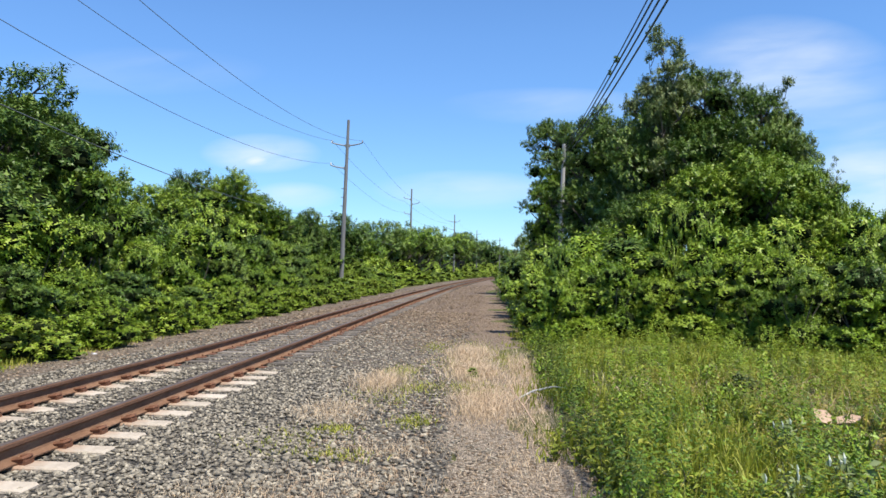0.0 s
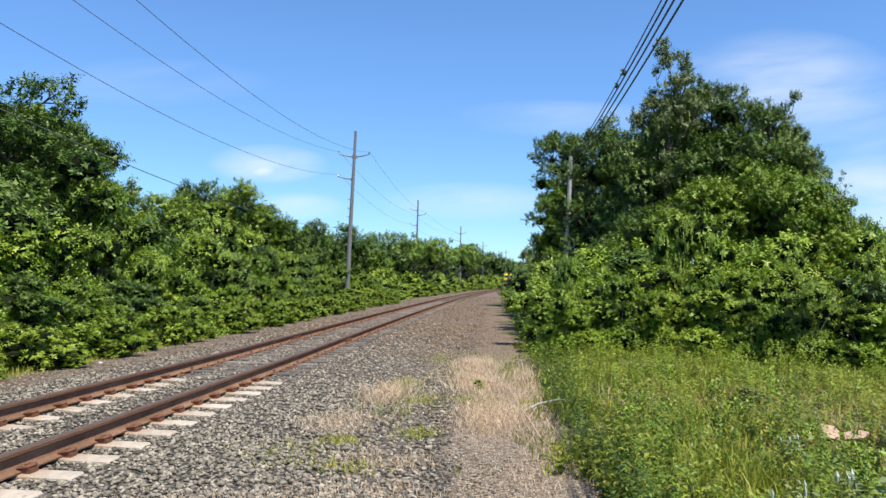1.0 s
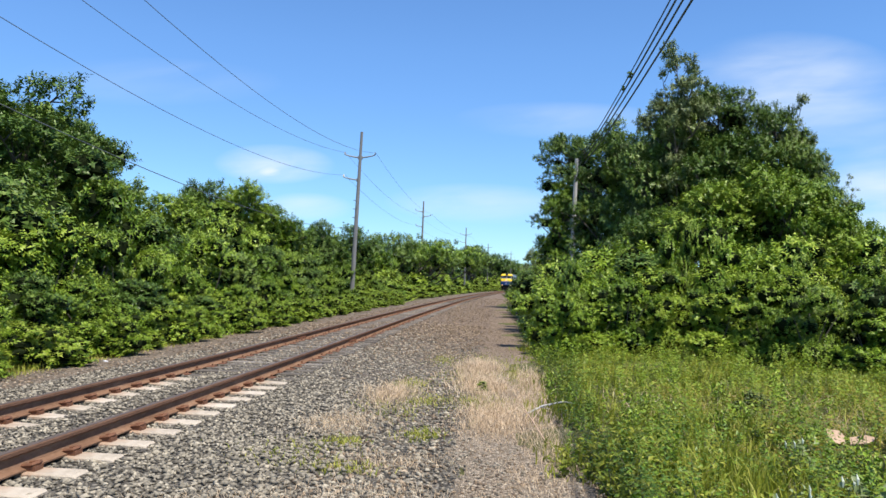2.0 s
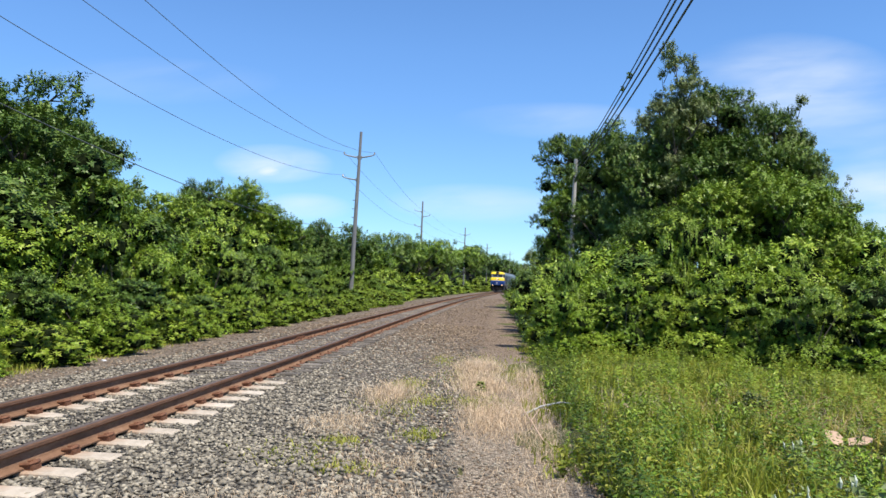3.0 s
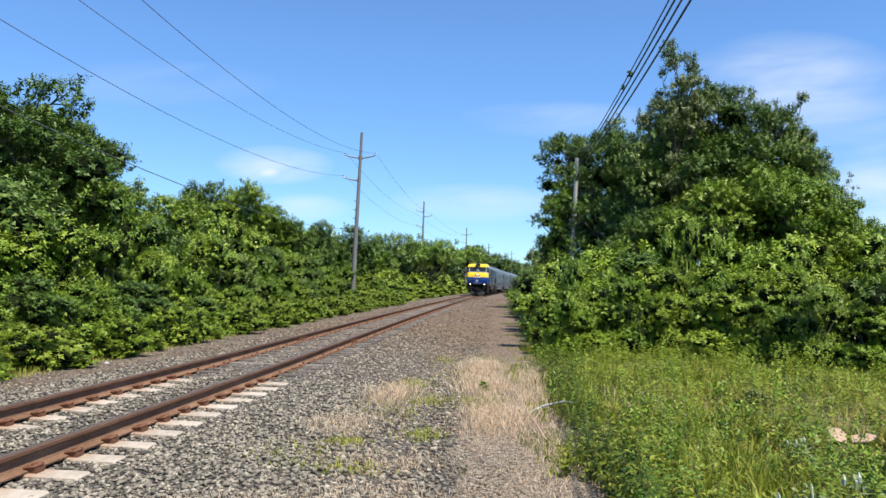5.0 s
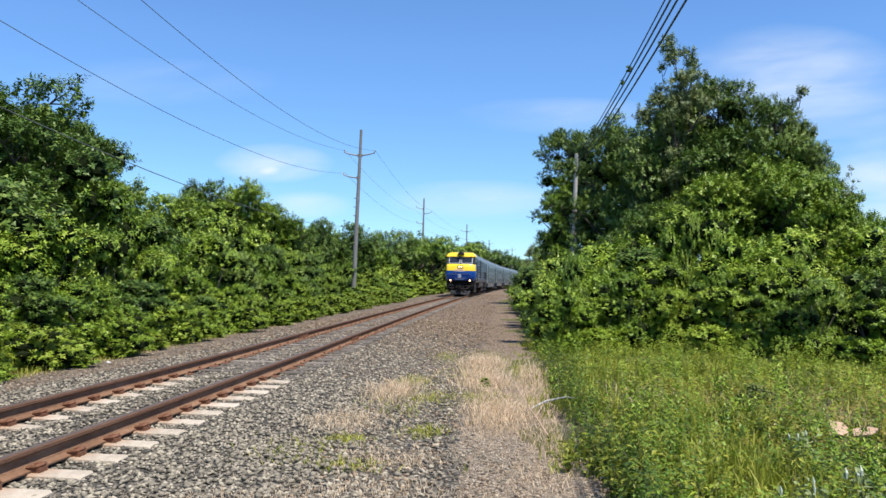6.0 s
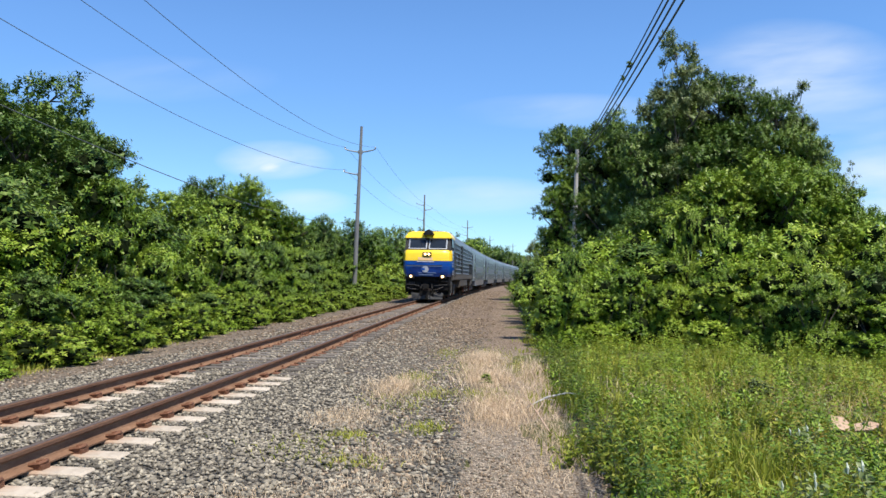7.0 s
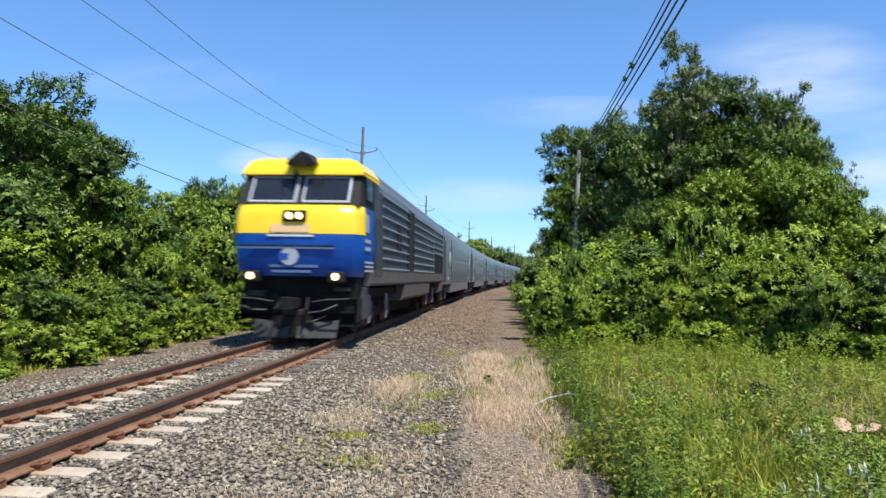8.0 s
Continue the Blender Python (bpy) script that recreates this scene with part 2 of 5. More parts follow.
# Side panels: groove shade put into the colour; doors and end panels: their own.
M_SHADE_AND_PANEL = material("groove_shade_and_dark_panels", [(0.3, (0.045, 0.054, 0.072)), (0.7, (0.085, 0.098, 0.122))], 1.5, 0.5, 0.4, stretch=(1, 0.3, 2.5))
M_LOWER = material("dusty_lower_side", [(0.25, (0.125, 0.115, 0.108)), (0.7, (0.215, 0.200, 0.190))], 1.2, 0.6, 0.15, stretch=(1, 0.3, 2.5))
M_PLOUGH = material("worn_plough", [(0.3, (0.025, 0.025, 0.026)), (0.7, (0.06, 0.06, 0.06))], 3, 0.75, 0.1)
M_ROOF = material("roof_grey", [(0.3, (0.12, 0.135, 0.15)), (0.7, (0.20, 0.22, 0.24))], 1.5, 0.6, 0.3)
M_SKIRT = material("dusty_grey_skirt", [(0.25, (0.060, 0.055, 0.050)), (0.7, (0.120, 0.110, 0.100))], 1.5, 0.75, 0.0, spec=0.3)
M_DARK = material("dark_underframe", [(0.3, (0.006, 0.006, 0.006)), (0.7, (0.018, 0.017, 0.016))], 4, 0.8, spec=0.2)
M_BLACK = material("black_trim", [(0.3, (0.010, 0.010, 0.011)), (0.7, (0.024, 0.024, 0.025))], 4, 0.7, spec=0.25)
M_GLASS = material("tinted_glass", [(0.3, (0.012, 0.016, 0.022)), (0.7, (0.022, 0.028, 0.036))], 2, 0.10, spec=0.45)
M_COACHGLASS = material("coach_glass", [(0.3, (0.085, 0.100, 0.125)), (0.7, (0.115, 0.132, 0.160))], 2, 0.35, spec=0.25)
M_WHITE = material("pale_paint", [(0.3, (0.60, 0.61, 0.62)), (0.7, (0.74, 0.74, 0.74))], 5, 0.5)
M_EMBLEM = material("grey_white_paint", [(0.3, (0.30, 0.33, 0.38)), (0.7, (0.42, 0.45, 0.50))], 5, 0.5)
M_BAR = material("pale_blue_paint", [(0.3, (0.08, 0.13, 0.26)), (0.7, (0.12, 0.18, 0.32))], 5, 0.5)
M_PINK = material("faded_plate", [(0.3, (0.74, 0.47, 0.20)), (0.7, (0.80, 0.55, 0.30))], 5, 0.6)
M_BRAKE = material("rusty_brake_steel", [(0.3, (0.018, 0.013, 0.011)), (0.7, (0.05, 0.035, 0.028))], 6, 0.8, 0.1)
M_DISC = material("red_brown_disc", [(0.3, (0.10, 0.032, 0.024)), (0.7, (0.20, 0.075, 0.055))], 6, 0.75, 0.1)
M_LAMP = glow_material("headlight_glow", (1.0, 0.62, 0.28), 3.2)
M_TAN = material("weathered_board", [(0.3, (0.38, 0.25, 0.165)), (0.7, (0.52, 0.37, 0.265))], 6, 0.85, bump=0.4)
M_STEM = material("plant_stem", [(0.3, (0.07, 0.085, 0.03)), (0.7, (0.16, 0.15, 0.07))], 9, 0.8)


def ground_material():
    m = bpy.data.materials.new("ground_soil_and_grass")
    m.use_nodes = True
    t = m.node_tree
    b = t.nodes["Principled BSDF"]
    b.inputs["Roughness"].default_value = 0.95
    b.inputs["Specular IOR Level"].default_value = 0.15
    co = t.nodes.new("ShaderNodeTexCoord")
    n1 = add_node(t, "ShaderNodeTexNoise", Scale=0.9, Detail=8.0, Roughness=0.65)
    n2 = add_node(t, "ShaderNodeTexNoise", Scale=22.0, Detail=6.0, Roughness=0.7)
    for n in (n1, n2):
        t.links.new(co.outputs["Object"], n.inputs["Vector"])
    r1 = ramp_node(t, [(0.3, (0.06, 0.075, 0.022)), (0.5, (0.11, 0.115, 0.04)), (0.72, (0.17, 0.14, 0.075))])
    r2 = ramp_node(t, [(0.25, (0.45, 0.45, 0.45)), (0.75, (1.3, 1.3, 1.3))])
    t.links.new(n1.outputs["Fac"], r1.inputs["Fac"])
    t.links.new(n2.outputs["Fac"], r2.inputs["Fac"])
    mx = t.nodes.new("ShaderNodeMix")
    mx.data_type, mx.blend_type = "RGBA", "MULTIPLY"
    mx.inputs[0].default_value = 1.0
    t.links.new(r1.outputs["Color"], mx.inputs[6])
    t.links.new(r2.outputs["Color"], mx.inputs[7])
    t.links.new(mx.outputs[2], b.inputs["Base Color"])
    bp = add_node(t, "ShaderNodeBump", Strength=0.8, Distance=0.05)
    t.links.new(n2.outputs["Fac"], bp.inputs["Height"])
    t.links.new(bp.outputs["Normal"], b.inputs["Normal"])
    return m


def gravel_material(name, greys, brown_from=None, cell=17.0):
    """Crushed stone as cells of differing grey with dark joints; the bed turns brown with dust farther up the line."""
    m = bpy.data.materials.new(name)
    m.use_nodes = True
    t = m.node_tree
    b = t.nodes["Principled BSDF"]
    b.inputs["Roughness"].default_value = 0.9
    b.inputs["Specular IOR Level"].default_value = 0.25
    co = t.nodes.new("ShaderNodeTexCoord")
    cells = add_node(t, "ShaderNodeTexVoronoi", Scale=cell)
    edge = add_node(t, "ShaderNodeTexVoronoi", Scale=cell)
    edge.feature = "DISTANCE_TO_EDGE"
    dust = add_node(t, "ShaderNodeTexNoise", Scale=0.7, Detail=7.0, Roughness=0.65)
    for n in (cells, edge, dust):
        t.links.new(co.outputs["Object"], n.inputs["Vector"])
    sep = t.nodes.new("ShaderNodeSeparateColor")
    t.links.new(cells.outputs["Color"], sep.inputs[0])
    r = ramp_node(t, greys)
    t.links.new(sep.outputs[0], r.inputs["Fac"])
    joint = ramp_node(t, [(0.0, (0.32, 0.31, 0.30)), (0.16, (1, 1, 1))])
    t.links.new(edge.outputs["Distance"], joint.inputs["Fac"])
    mul = t.nodes.new("ShaderNodeMix")
    mul.data_type, mul.blend_type = "RGBA", "MULTIPLY"
    mul.inputs[0].default_value = 1.0
    t.links.new(r.outputs["Color"], mul.inputs[6])
    t.links.new(joint.outputs["Color"], mul.inputs[7])
    colour = mul.outputs[2]
    if brown_from:
        xyz = t.nodes.new("ShaderNodeSeparateXYZ")
        t.links.new(co.outputs["Object"], xyz.inputs[0])
        mr = t.nodes.new("ShaderNodeMapRange")
        mr.inputs["From Min"].default_value, mr.inputs["From Max"].default_value = brown_from
        t.links.new(xyz.outputs["Y"], mr.inputs["Value"])
        ad = t.nodes.new("ShaderNodeMath")
        ad.operation = "MULTIPLY_ADD"
        ad.inputs[1].default_value = 0.9
        t.links.new(dust.outputs["Fac"], ad.inputs[0])
        sb = t.nodes.new("ShaderNodeMath")
        sb.operation = "SUBTRACT"
        sb.inputs[1].default_value = 0.5
        t.links.new(mr.outputs[0], sb.inputs[0])
        t.links.new(sb.outputs[0], ad.inputs[2])
        cl = t.nodes.new("ShaderNodeClamp")
        cl.inputs["Max"].default_value = 0.72
        t.links.new(ad.outputs[0], cl.inputs[0])
        bm_ = t.nodes.new("ShaderNodeMix")
        bm_.data_type = "RGBA"
        bm_.blend_type = "MIX"
        tone = ramp_node(t, [(0.3, (0.100, 0.070, 0.048)), (0.5, (0.182, 0.128, 0.089)), (0.7, (0.28, 0.205, 0.148))])
        speck = add_node(t, "ShaderNodeTexNoise", Scale=5.0, Detail=9.0, Roughness=0.75)
        t.links.new(co.outputs["Object"], speck.inputs["Vector"])
        t.links.new(speck.outputs["Fac"], tone.inputs["Fac"])
        t.links.new(tone.outputs["Color"], bm_.inputs[7])
        t.links.new(cl.outputs[0], bm_.inputs[0])
        t.links.new(colour, bm_.inputs[6])
        colour = bm_.outputs[2]
    t.links.new(colour, b.inputs["Base Color"])
    bp = add_node(t, "ShaderNodeBump", Strength=1.0, Distance=0.03)
    t.links.new(edge.outputs["Distance"], bp.inputs["Height"])
    t.links.new(bp.outputs["Normal"], b.inputs["Normal"])
    return m


M_GROUND = ground_material()
M_VERGE = gravel_material("brown_stony_soil", [(0.0, (0.095, 0.074, 0.054)), (0.5, (0.185, 0.145, 0.105)), (1.0, (0.29, 0.235, 0.175))])
M_GRAVEL = gravel_material("ballast_bed", [(0.0, (0.045, 0.040, 0.033)), (0.5, (0.125, 0.111, 0.090)), (1.0, (0.25, 0.224, 0.180))], (10.0, 34.0))
M_PATH = gravel_material("sandy_gravel_path", [(0.0, (0.17, 0.138, 0.100)), (0.5, (0.33, 0.262, 0.188)), (1.0, (0.52, 0.43, 0.32))], (13.0, 24.0), 38.0)

# ---- mesh helpers ----


def box(bm, lo, hi):
    v = [bm.verts.new((x, y, z)) for x in (lo[0], hi[0]) for y in (lo[1], hi[1]) for z in (lo[2], hi[2])]
    for f in ((0, 1, 3, 2), (4, 6, 7, 5), (0, 4, 5, 1), (2, 3, 7, 6), (0, 2, 6, 4), (1, 5, 7, 3)):
        bm.faces.new([v[i] for i in f])


def loft(bm, rings, caps=True):
    """Joins rings of the same number of points into a closed skin."""
    made = [[bm.verts.new(p) for p in r] for r in rings]
    n = len(made[0])
    for a, b in zip(made, made[1:]):
        for i in range(n):
            bm.faces.new((a[i], a[(i + 1) % n], b[(i + 1) % n], b[i]))
    if caps:
        bm.faces.new(made[0][::-1])
        bm.faces.new(made[-1])


def tube(bm, points, radii, seg=6):
    """A round rod along points."""
    rings = []
    for i, p in enumerate(points):
        p = Vector(p)
        way = (Vector(points[min(i + 1, len(points) - 1)]) - Vector(points[max(i - 1, 0)])).normalized()
        side = way.cross(Vector((0, 0, 1)) if abs(way.z) < 0.9 else Vector((0, 1, 0))).normalized()
        up = side.cross(way)
        r = radii[i] if isinstance(radii, (list, tuple)) else radii
        rings.append([p + r * (math.cos(a) * side + math.sin(a) * up) for a in (math.tau * k / seg for k in range(seg))])
    loft(bm, rings)


def finish(name, bm, mat, smooth=False, bevel=0.0):
    if bevel:
        bmesh.ops.bevel(bm, geom=bm.edges[:], offset=bevel, segments=1, affect="EDGES", clamp_overlap=True)
    bmesh.ops.recalc_face_normals(bm, faces=bm.faces)
    me = bpy.data.meshes.new(name)
    bm.to_mesh(me)
    bm.free()
    me.materials.append(mat)
    if smooth:
        for p in me.polygons:
            p.use_smooth = True
    return me


def part(name, bm, mat, parent=None, label="", smooth=False, bevel=0.0):
    ob = new(name, finish(name, bm, mat, smooth, bevel))
    if parent:
        ob.parent = parent
    return tagged(ob, label)


def raw_mesh(name, verts, tris, mat):
    """A mesh from arrays of points and triangles."""
    me = bpy.data.meshes.new(name)
    me.vertices.add(len(verts))
    me.vertices.foreach_set("co", np.ascontiguousarray(verts, dtype=np.float32).ravel())
    me.loops.add(3 * len(tris))
    me.loops.foreach_set("vertex_index", np.ascontiguousarray(tris, dtype=np.int32).ravel())
    me.polygons.add(len(tris))
    me.polygons.foreach_set("loop_start", np.arange(0, 3 * len(tris), 3, dtype=np.int32))
    me.update(calc_edges=True)
    me.validate()
    me.materials.append(mat)
    return me


def unit(a):
    return a / np.maximum(np.linalg.norm(a, axis=-1, keepdims=True), 1e-9)


# ---- the line: one long curve to the right ----
TRACK_X, TRACK_R = -4.64, 2330.0


def rise(y):
    """The line and the land climb gently beyond the first metres."""
    return 0.0062 * min(max(y - 15.0, 0.0), 430.0)


def on_track(s, off=0.0, z=0.0):
    """A point s metres up the line, off metres to the right of its centre, at height z over the rail heads."""
    a = s / TRACK_R
    return Vector((TRACK_X + TRACK_R * (1 - math.cos(a)) + off * math.cos(a), TRACK_R * math.sin(a) - off * math.sin(a), z + rise(s)))


def track_pose(s, off=0.0, z=0.0):
    return Matrix.Translation(on_track(s, off, z)) @ pose(0, 0, 0, 0, 0, -math.degrees(s / TRACK_R)) @ pose(0, 0, 0, 0.355 * min(max((s - 10) / 12, 0), 1))


GROUND_Z = -0.25


def ground():
    xs = np.concatenate([-np.geomspace(2500, 14, 14), np.linspace(-12, 14, 27), np.geomspace(16, 2500, 14)])
    ys = np.concatenate([-np.geomspace(2500, 12, 12), np.linspace(-10, 60, 71), np.geomspace(64, 2500, 16)])
    gx, gy = np.meshgrid(xs, ys)
    z = GROUND_Z + 0.0062 * np.clip(gy - 15.0, 0, 430)
    near = (np.abs(gx) < 60) & (np.abs(gy) < 80)
    rough = 0.035 * np.sin(gx * 2.1 + 0.7 * gy) + 0.03 * np.sin(gy * 1.7 - gx)
    z = z + np.where(near & (gx > 0.9), rough, 0)
    n, k = gx.shape
    v = np.stack([gx, gy, z], -1).reshape(-1, 3)
    i = (np.arange(n - 1)[:, None] * k + np.arange(k - 1)[None]).ravel()
    tris = np.concatenate([np.stack([i, i + 1, i + k + 1], 1), np.stack([i, i + k + 1, i + k], 1)])
    tagged(new("ground", raw_mesh("ground", v, tris, M_GROUND)), "green and brown rough ground beside the railway", "ground", kind="structure")


def strip(name, sections, mat, label, s0=-30, s1=460, step=4.0, wave=0.0):
    """A bed with the given cross section (offset, height), laid along the line; wave frays its edges."""
    bm = bmesh.new()
    rings = []
    s = s0
    while s <= s1:
        fray = wave * (math.sin(s * 2.1) + 0.6 * math.sin(s * 5.3 + 1.0) + 0.5 * math.sin(s * 11.7))
        rings.append([bm.verts.new(on_track(s, o + fray, z)) for o, z in sections])
        s += step
    for a, b in zip(rings, rings[1:]):
        for j in range(len(sections) - 1):
            bm.faces.new((a[j], b[j], b[j + 1], a[j + 1]))
    return tagged(part(name, bm, mat), label, name.replace("_", " "), kind="structure")


ground()
bed = strip("ballast_bed", [(-3.7, -0.32), (-3.2, -0.245), (-1.7, -0.225), (-1.32, -0.215), (-0.34, -0.215), (-0.18, -0.190), (0.18, -0.190), (0.34, -0.215), (1.32, -0.215), (1.8, -0.225), (3.3, -0.236), (4.3, -0.240), (4.7, -0.30)], M_GRAVEL, "bed of grey crushed stone, brown farther off")
service_path = strip("service_path", [(4.05, -0.3), (4.35, -0.234), (5.35, -0.230), (5.9, -0.3)], M_PATH, "sandy gravel service path beside the track", step=0.25, wave=0.12)


strip("trackside_soil", [(-4.6, -0.30), (-3.9, -0.232), (-2.9, -0.228), (-2.45, -0.222), (-2.2, -0.30)], M_VERGE, "brown stony soil between ballast and bushes")


def rail_profile():
    half = [(0.0, 0.0), (0.028, 0.0), (0.036, -0.008), (0.038, -0.036), (0.016, -0.050), (0.010, -0.062), (0.010, -0.120), (0.020, -0.140), (0.040, -0.154), (0.076, -0.165), (0.076, -0.178)]
    return [(x, z) for x, z in half] + [(-x, z) for x, z in half[:0:-1]]


def rail(off):
    whole = rail_profile()
    web = [q for q in whole if q[1] < -0.045]
    head = [q for q in whole if q[1] >= -0.051]
    bm = bmesh.new()
    loft(bm, [[on_track(s, off + x, z) for x, z in head] for s in np.concatenate([np.arange(-20, 60, 2.0), np.arange(60, 461, 5.0)])])
    top = part("rail_head", bm, M_RAILHEAD, None, "dark brown rail head")
    bm = bmesh.new()
    loft(bm, [[on_track(s, off + x, z) for x, z in web] for s in np.concatenate([np.arange(-20, 60, 2.0), np.arange(60, 461, 5.0)])])
    ob = part("rail", bm, M_RAIL)
    top.parent = ob
    tagged(ob, "rust-brown steel rail on clips and ties", "rail", "rails of the track")
    bm = bmesh.new()
    loft(bm, [[on_track(s, off + x, z) for x, z in ((-0.026, 0.001), (0.026, 0.001), (0.024, 0.004), (-0.024, 0.004))] for s in np.concatenate([np.arange(-20, 60, 2.0), np.arange(60, 461, 5.0)])])
    part("running_surface", bm, M_RAILTOP, ob, "worn steel running surface")


for o in (-0.7525, 0.7525):
    rail(o)

TIE_FIRST = 5.56


def joint_bar(s, off):
    bm = bmesh.new()
    for side in (-1, 1):
        loft(bm, [[(side * x, y, z) for x, z in ((0.012, -0.055), (0.034, -0.062), (0.026, -0.10), (0.036, -0.140), (0.012, -0.146))] for y in (-0.45, 0.45)])
    ob = tagged(part("joint_bar", bm, M_CLIP), "rusty bolted joint bar on the rail", "rail joint", "rail joints")
    ob.matrix_basis = track_pose(s, off)
    for y in (-0.33, -0.11, 0.11, 0.33):
        bm = bmesh.new()
        tube(bm, [(-0.06, y, -0.1), (0.06, y, -0.1)], 0.018, 6)
        part("bolt", bm, M_CLIP, ob, "rusty bolt")


for s_, o_ in ((20.6, 0.7525), (20.9, -0.7525), (40.2, 0.7525), (40.5, -0.7525)):
    joint_bar(s_, o_)


def concrete_tie():
    e = new("concrete_tie")
    tagged(e, "pale concrete tie half sunk in crushed stone", "railway tie", "concrete ties")
    bm = bmesh.new()
    rings = []
    for x, top in ((-1.295, -0.200), (-1.27, -0.186), (-0.55, -0.182), (-0.2, -0.202), (0.2, -0.202), (0.55, -0.182), (1.27, -0.186), (1.295, -0.200)):
        w = 0.118 if abs(x) < 1.29 else 0.105
        rings.append([(x, -w - 0.02, -0.42), (x, -w, top - 0.012), (x, -w + 0.014, top), (x, w - 0.014, top), (x, w, top - 0.012), (x, w + 0.02, -0.42)])
    loft(bm, rings)
    part("tie_body", bm, M_CONC, e)
    for rx in (-0.7525, 0.7525):
        for side in (-1, 1):
            bm = bmesh.new()
            x = rx + side * 0.105
            box(bm, (x - 0.055, -0.06, -0.186), (x + 0.055, 0.06, -0.142))
            tube(bm, [(x - side * 0.06, -0.055, -0.142), (x + side * 0.03, -0.06, -0.128), (x + side * 0.04, 0.0, -0.122), (x + side * 0.03, 0.06, -0.128), (x - side * 0.06, 0.055, -0.142)], 0.019, 5)
            part("rail_clip", bm, M_CLIP, e, "rusted spring clip")
    return e


def wooden_tie():
    e = new("wooden_tie")
    tagged(e, "weathered grey wooden tie nearly buried in stone", "railway tie", "wooden ties")
    bm = bmesh.new()
    box(bm, (-1.28, -0.11, -0.42), (1.28, 0.11, -0.196))
    part("tie_body", bm, M_TIE, e, bevel=0.012)
    for rx in (-0.7525, 0.7525):
        bm = bmesh.new()
        box(bm, (rx - 0.17, -0.09, -0.21), (rx + 0.17, 0.09, -0.179))
        part("tie_plate", bm, M_CLIP, e, "rusted tie plate", bevel=0.006)
        for side in (-1, 1):
            bm = bmesh.new()
            x = rx + side * 0.1
            tube(bm, [(x, 0.03 * side, -0.18), (x, 0.03 * side, -0.145)], [0.016, 0.02], 6)
            part("spike", bm, M_CLIP, e, "rusted spike head")
    return e


def ties():
    first = concrete_tie()
    first.matrix_basis = track_pose(TIE_FIRST - 0.61 * 3)
    for i in range(-2, 12):
        copy_thing(first, track_pose(TIE_FIRST + 0.61 * i + 0.012 * math.sin(i * 2.3)) @ pose(0.014 * math.sin(i * 5.1), 0, 0, 0, 0, 0.5 * math.sin(i * 3.7)))
    s = TIE_FIRST + 0.61 * 12
    first = wooden_tie()
    first.matrix_basis = track_pose(s)
    for i in range(1, 95):
        copy_thing(first, track_pose(s + 0.56 * i + 0.03 * math.sin(i * 2.9)) @ pose(0.05 * math.sin(i * 4.3), 0, 0.023 + 0.003 * math.sin(i * 1.7), 0, 0, 1.2 * math.sin(i * 3.1)))
    bm = bmesh.new()
    for i in range(95, 500):
        p = on_track(s + 0.56 * i)
        box(bm, (p.x - 1.28, p.y - 0.11, p.z - 0.3), (p.x + 1.28, p.y + 0.11, p.z - 0.181))
    tagged(part("far_ties", bm, M_TIE), "weathered wooden ties far up the line", "railway ties", kind="stuff")


ties()

# ---- vegetation ----


def leaf_arrays(rng, centres, outward, size, droop=0.25):
    """Folded pointed leaves: each has a base, two sides and a tip."""
    n = len(centres)
    nor = unit(outward * 0.45 + rng.normal(size=(n, 3)) * 0.34 + np.array([0, 0, 0.75]))
    along = unit(np.cross(nor, rng.normal(size=(n, 3))) + np.array([0, 0, -droop]))
    side = unit(np.cross(nor, along))
    ln = (size * rng.uniform(0.65, 1.35, n))[:, None]
    wd = ln * rng.uniform(0.17, 0.28, n)[:, None]
    a = centres - along * ln * 0.5
    tip = centres + along * ln * 0.5 - nor * ln * 0.10
    l = centres + side * wd + nor * ln * 0.10
    r = centres - side * wd + nor * ln * 0.10
    v = np.stack([a, l, tip, r], 1).reshape(-1, 3)
    i = np.arange(n)[:, None] * 4
    return v, np.concatenate([i + [0, 2, 1], i + [0, 3, 2]], 0)


def shoots(rng, roots, axis, size, per, reach):
    """Leafy shoots: leaves set spirally round a short axis, drooping at their tips."""
    n = len(roots)
    e1 = unit(np.cross(axis, rng.normal(size=(n, 3))))
    e2 = np.cross(axis, e1)
    u = np.tile((np.arange(per) + 0.5) / per, n)
    turn = np.tile(np.arange(per) * 2.4, n) + np.repeat(rng.uniform(0, math.tau, n), per)
    ax, a1, a2 = (np.repeat(q, per, 0) for q in (axis, e1, e2))
    radial = a1 * np.cos(turn)[:, None] + a2 * np.sin(turn)[:, None]
    root = np.repeat(roots, per, 0) + ax * (np.repeat(reach, per) * (u - 0.4))[:, None]
    along = unit(radial + ax * (0.05 + 0.75 * u)[:, None] + np.array([0, 0, -0.22]) + rng.normal(size=root.shape) * 0.22)
    nor = ax + np.array([0, 0, 0.6])
    nor = unit(nor - along * (nor * along).sum(1, keepdims=True))
    side = np.cross(nor, along)
    size = np.repeat(np.broadcast_to(size, n), per)
    ln = (size * rng.uniform(0.75, 1.35, len(root)) * (1.12 - 0.45 * np.abs(u - 0.35)))[:, None]
    wd = ln * rng.uniform(0.25, 0.36, len(root))[:, None]
    near, tip = root + along * ln * 0.12, root + along * ln - nor * ln * 0.16
    v = np.stack([near + side * wd, tip, near - side * wd], 1).reshape(-1, 3)
    return v, np.arange(len(root))[:, None] * 3 + [[0, 1, 2]]


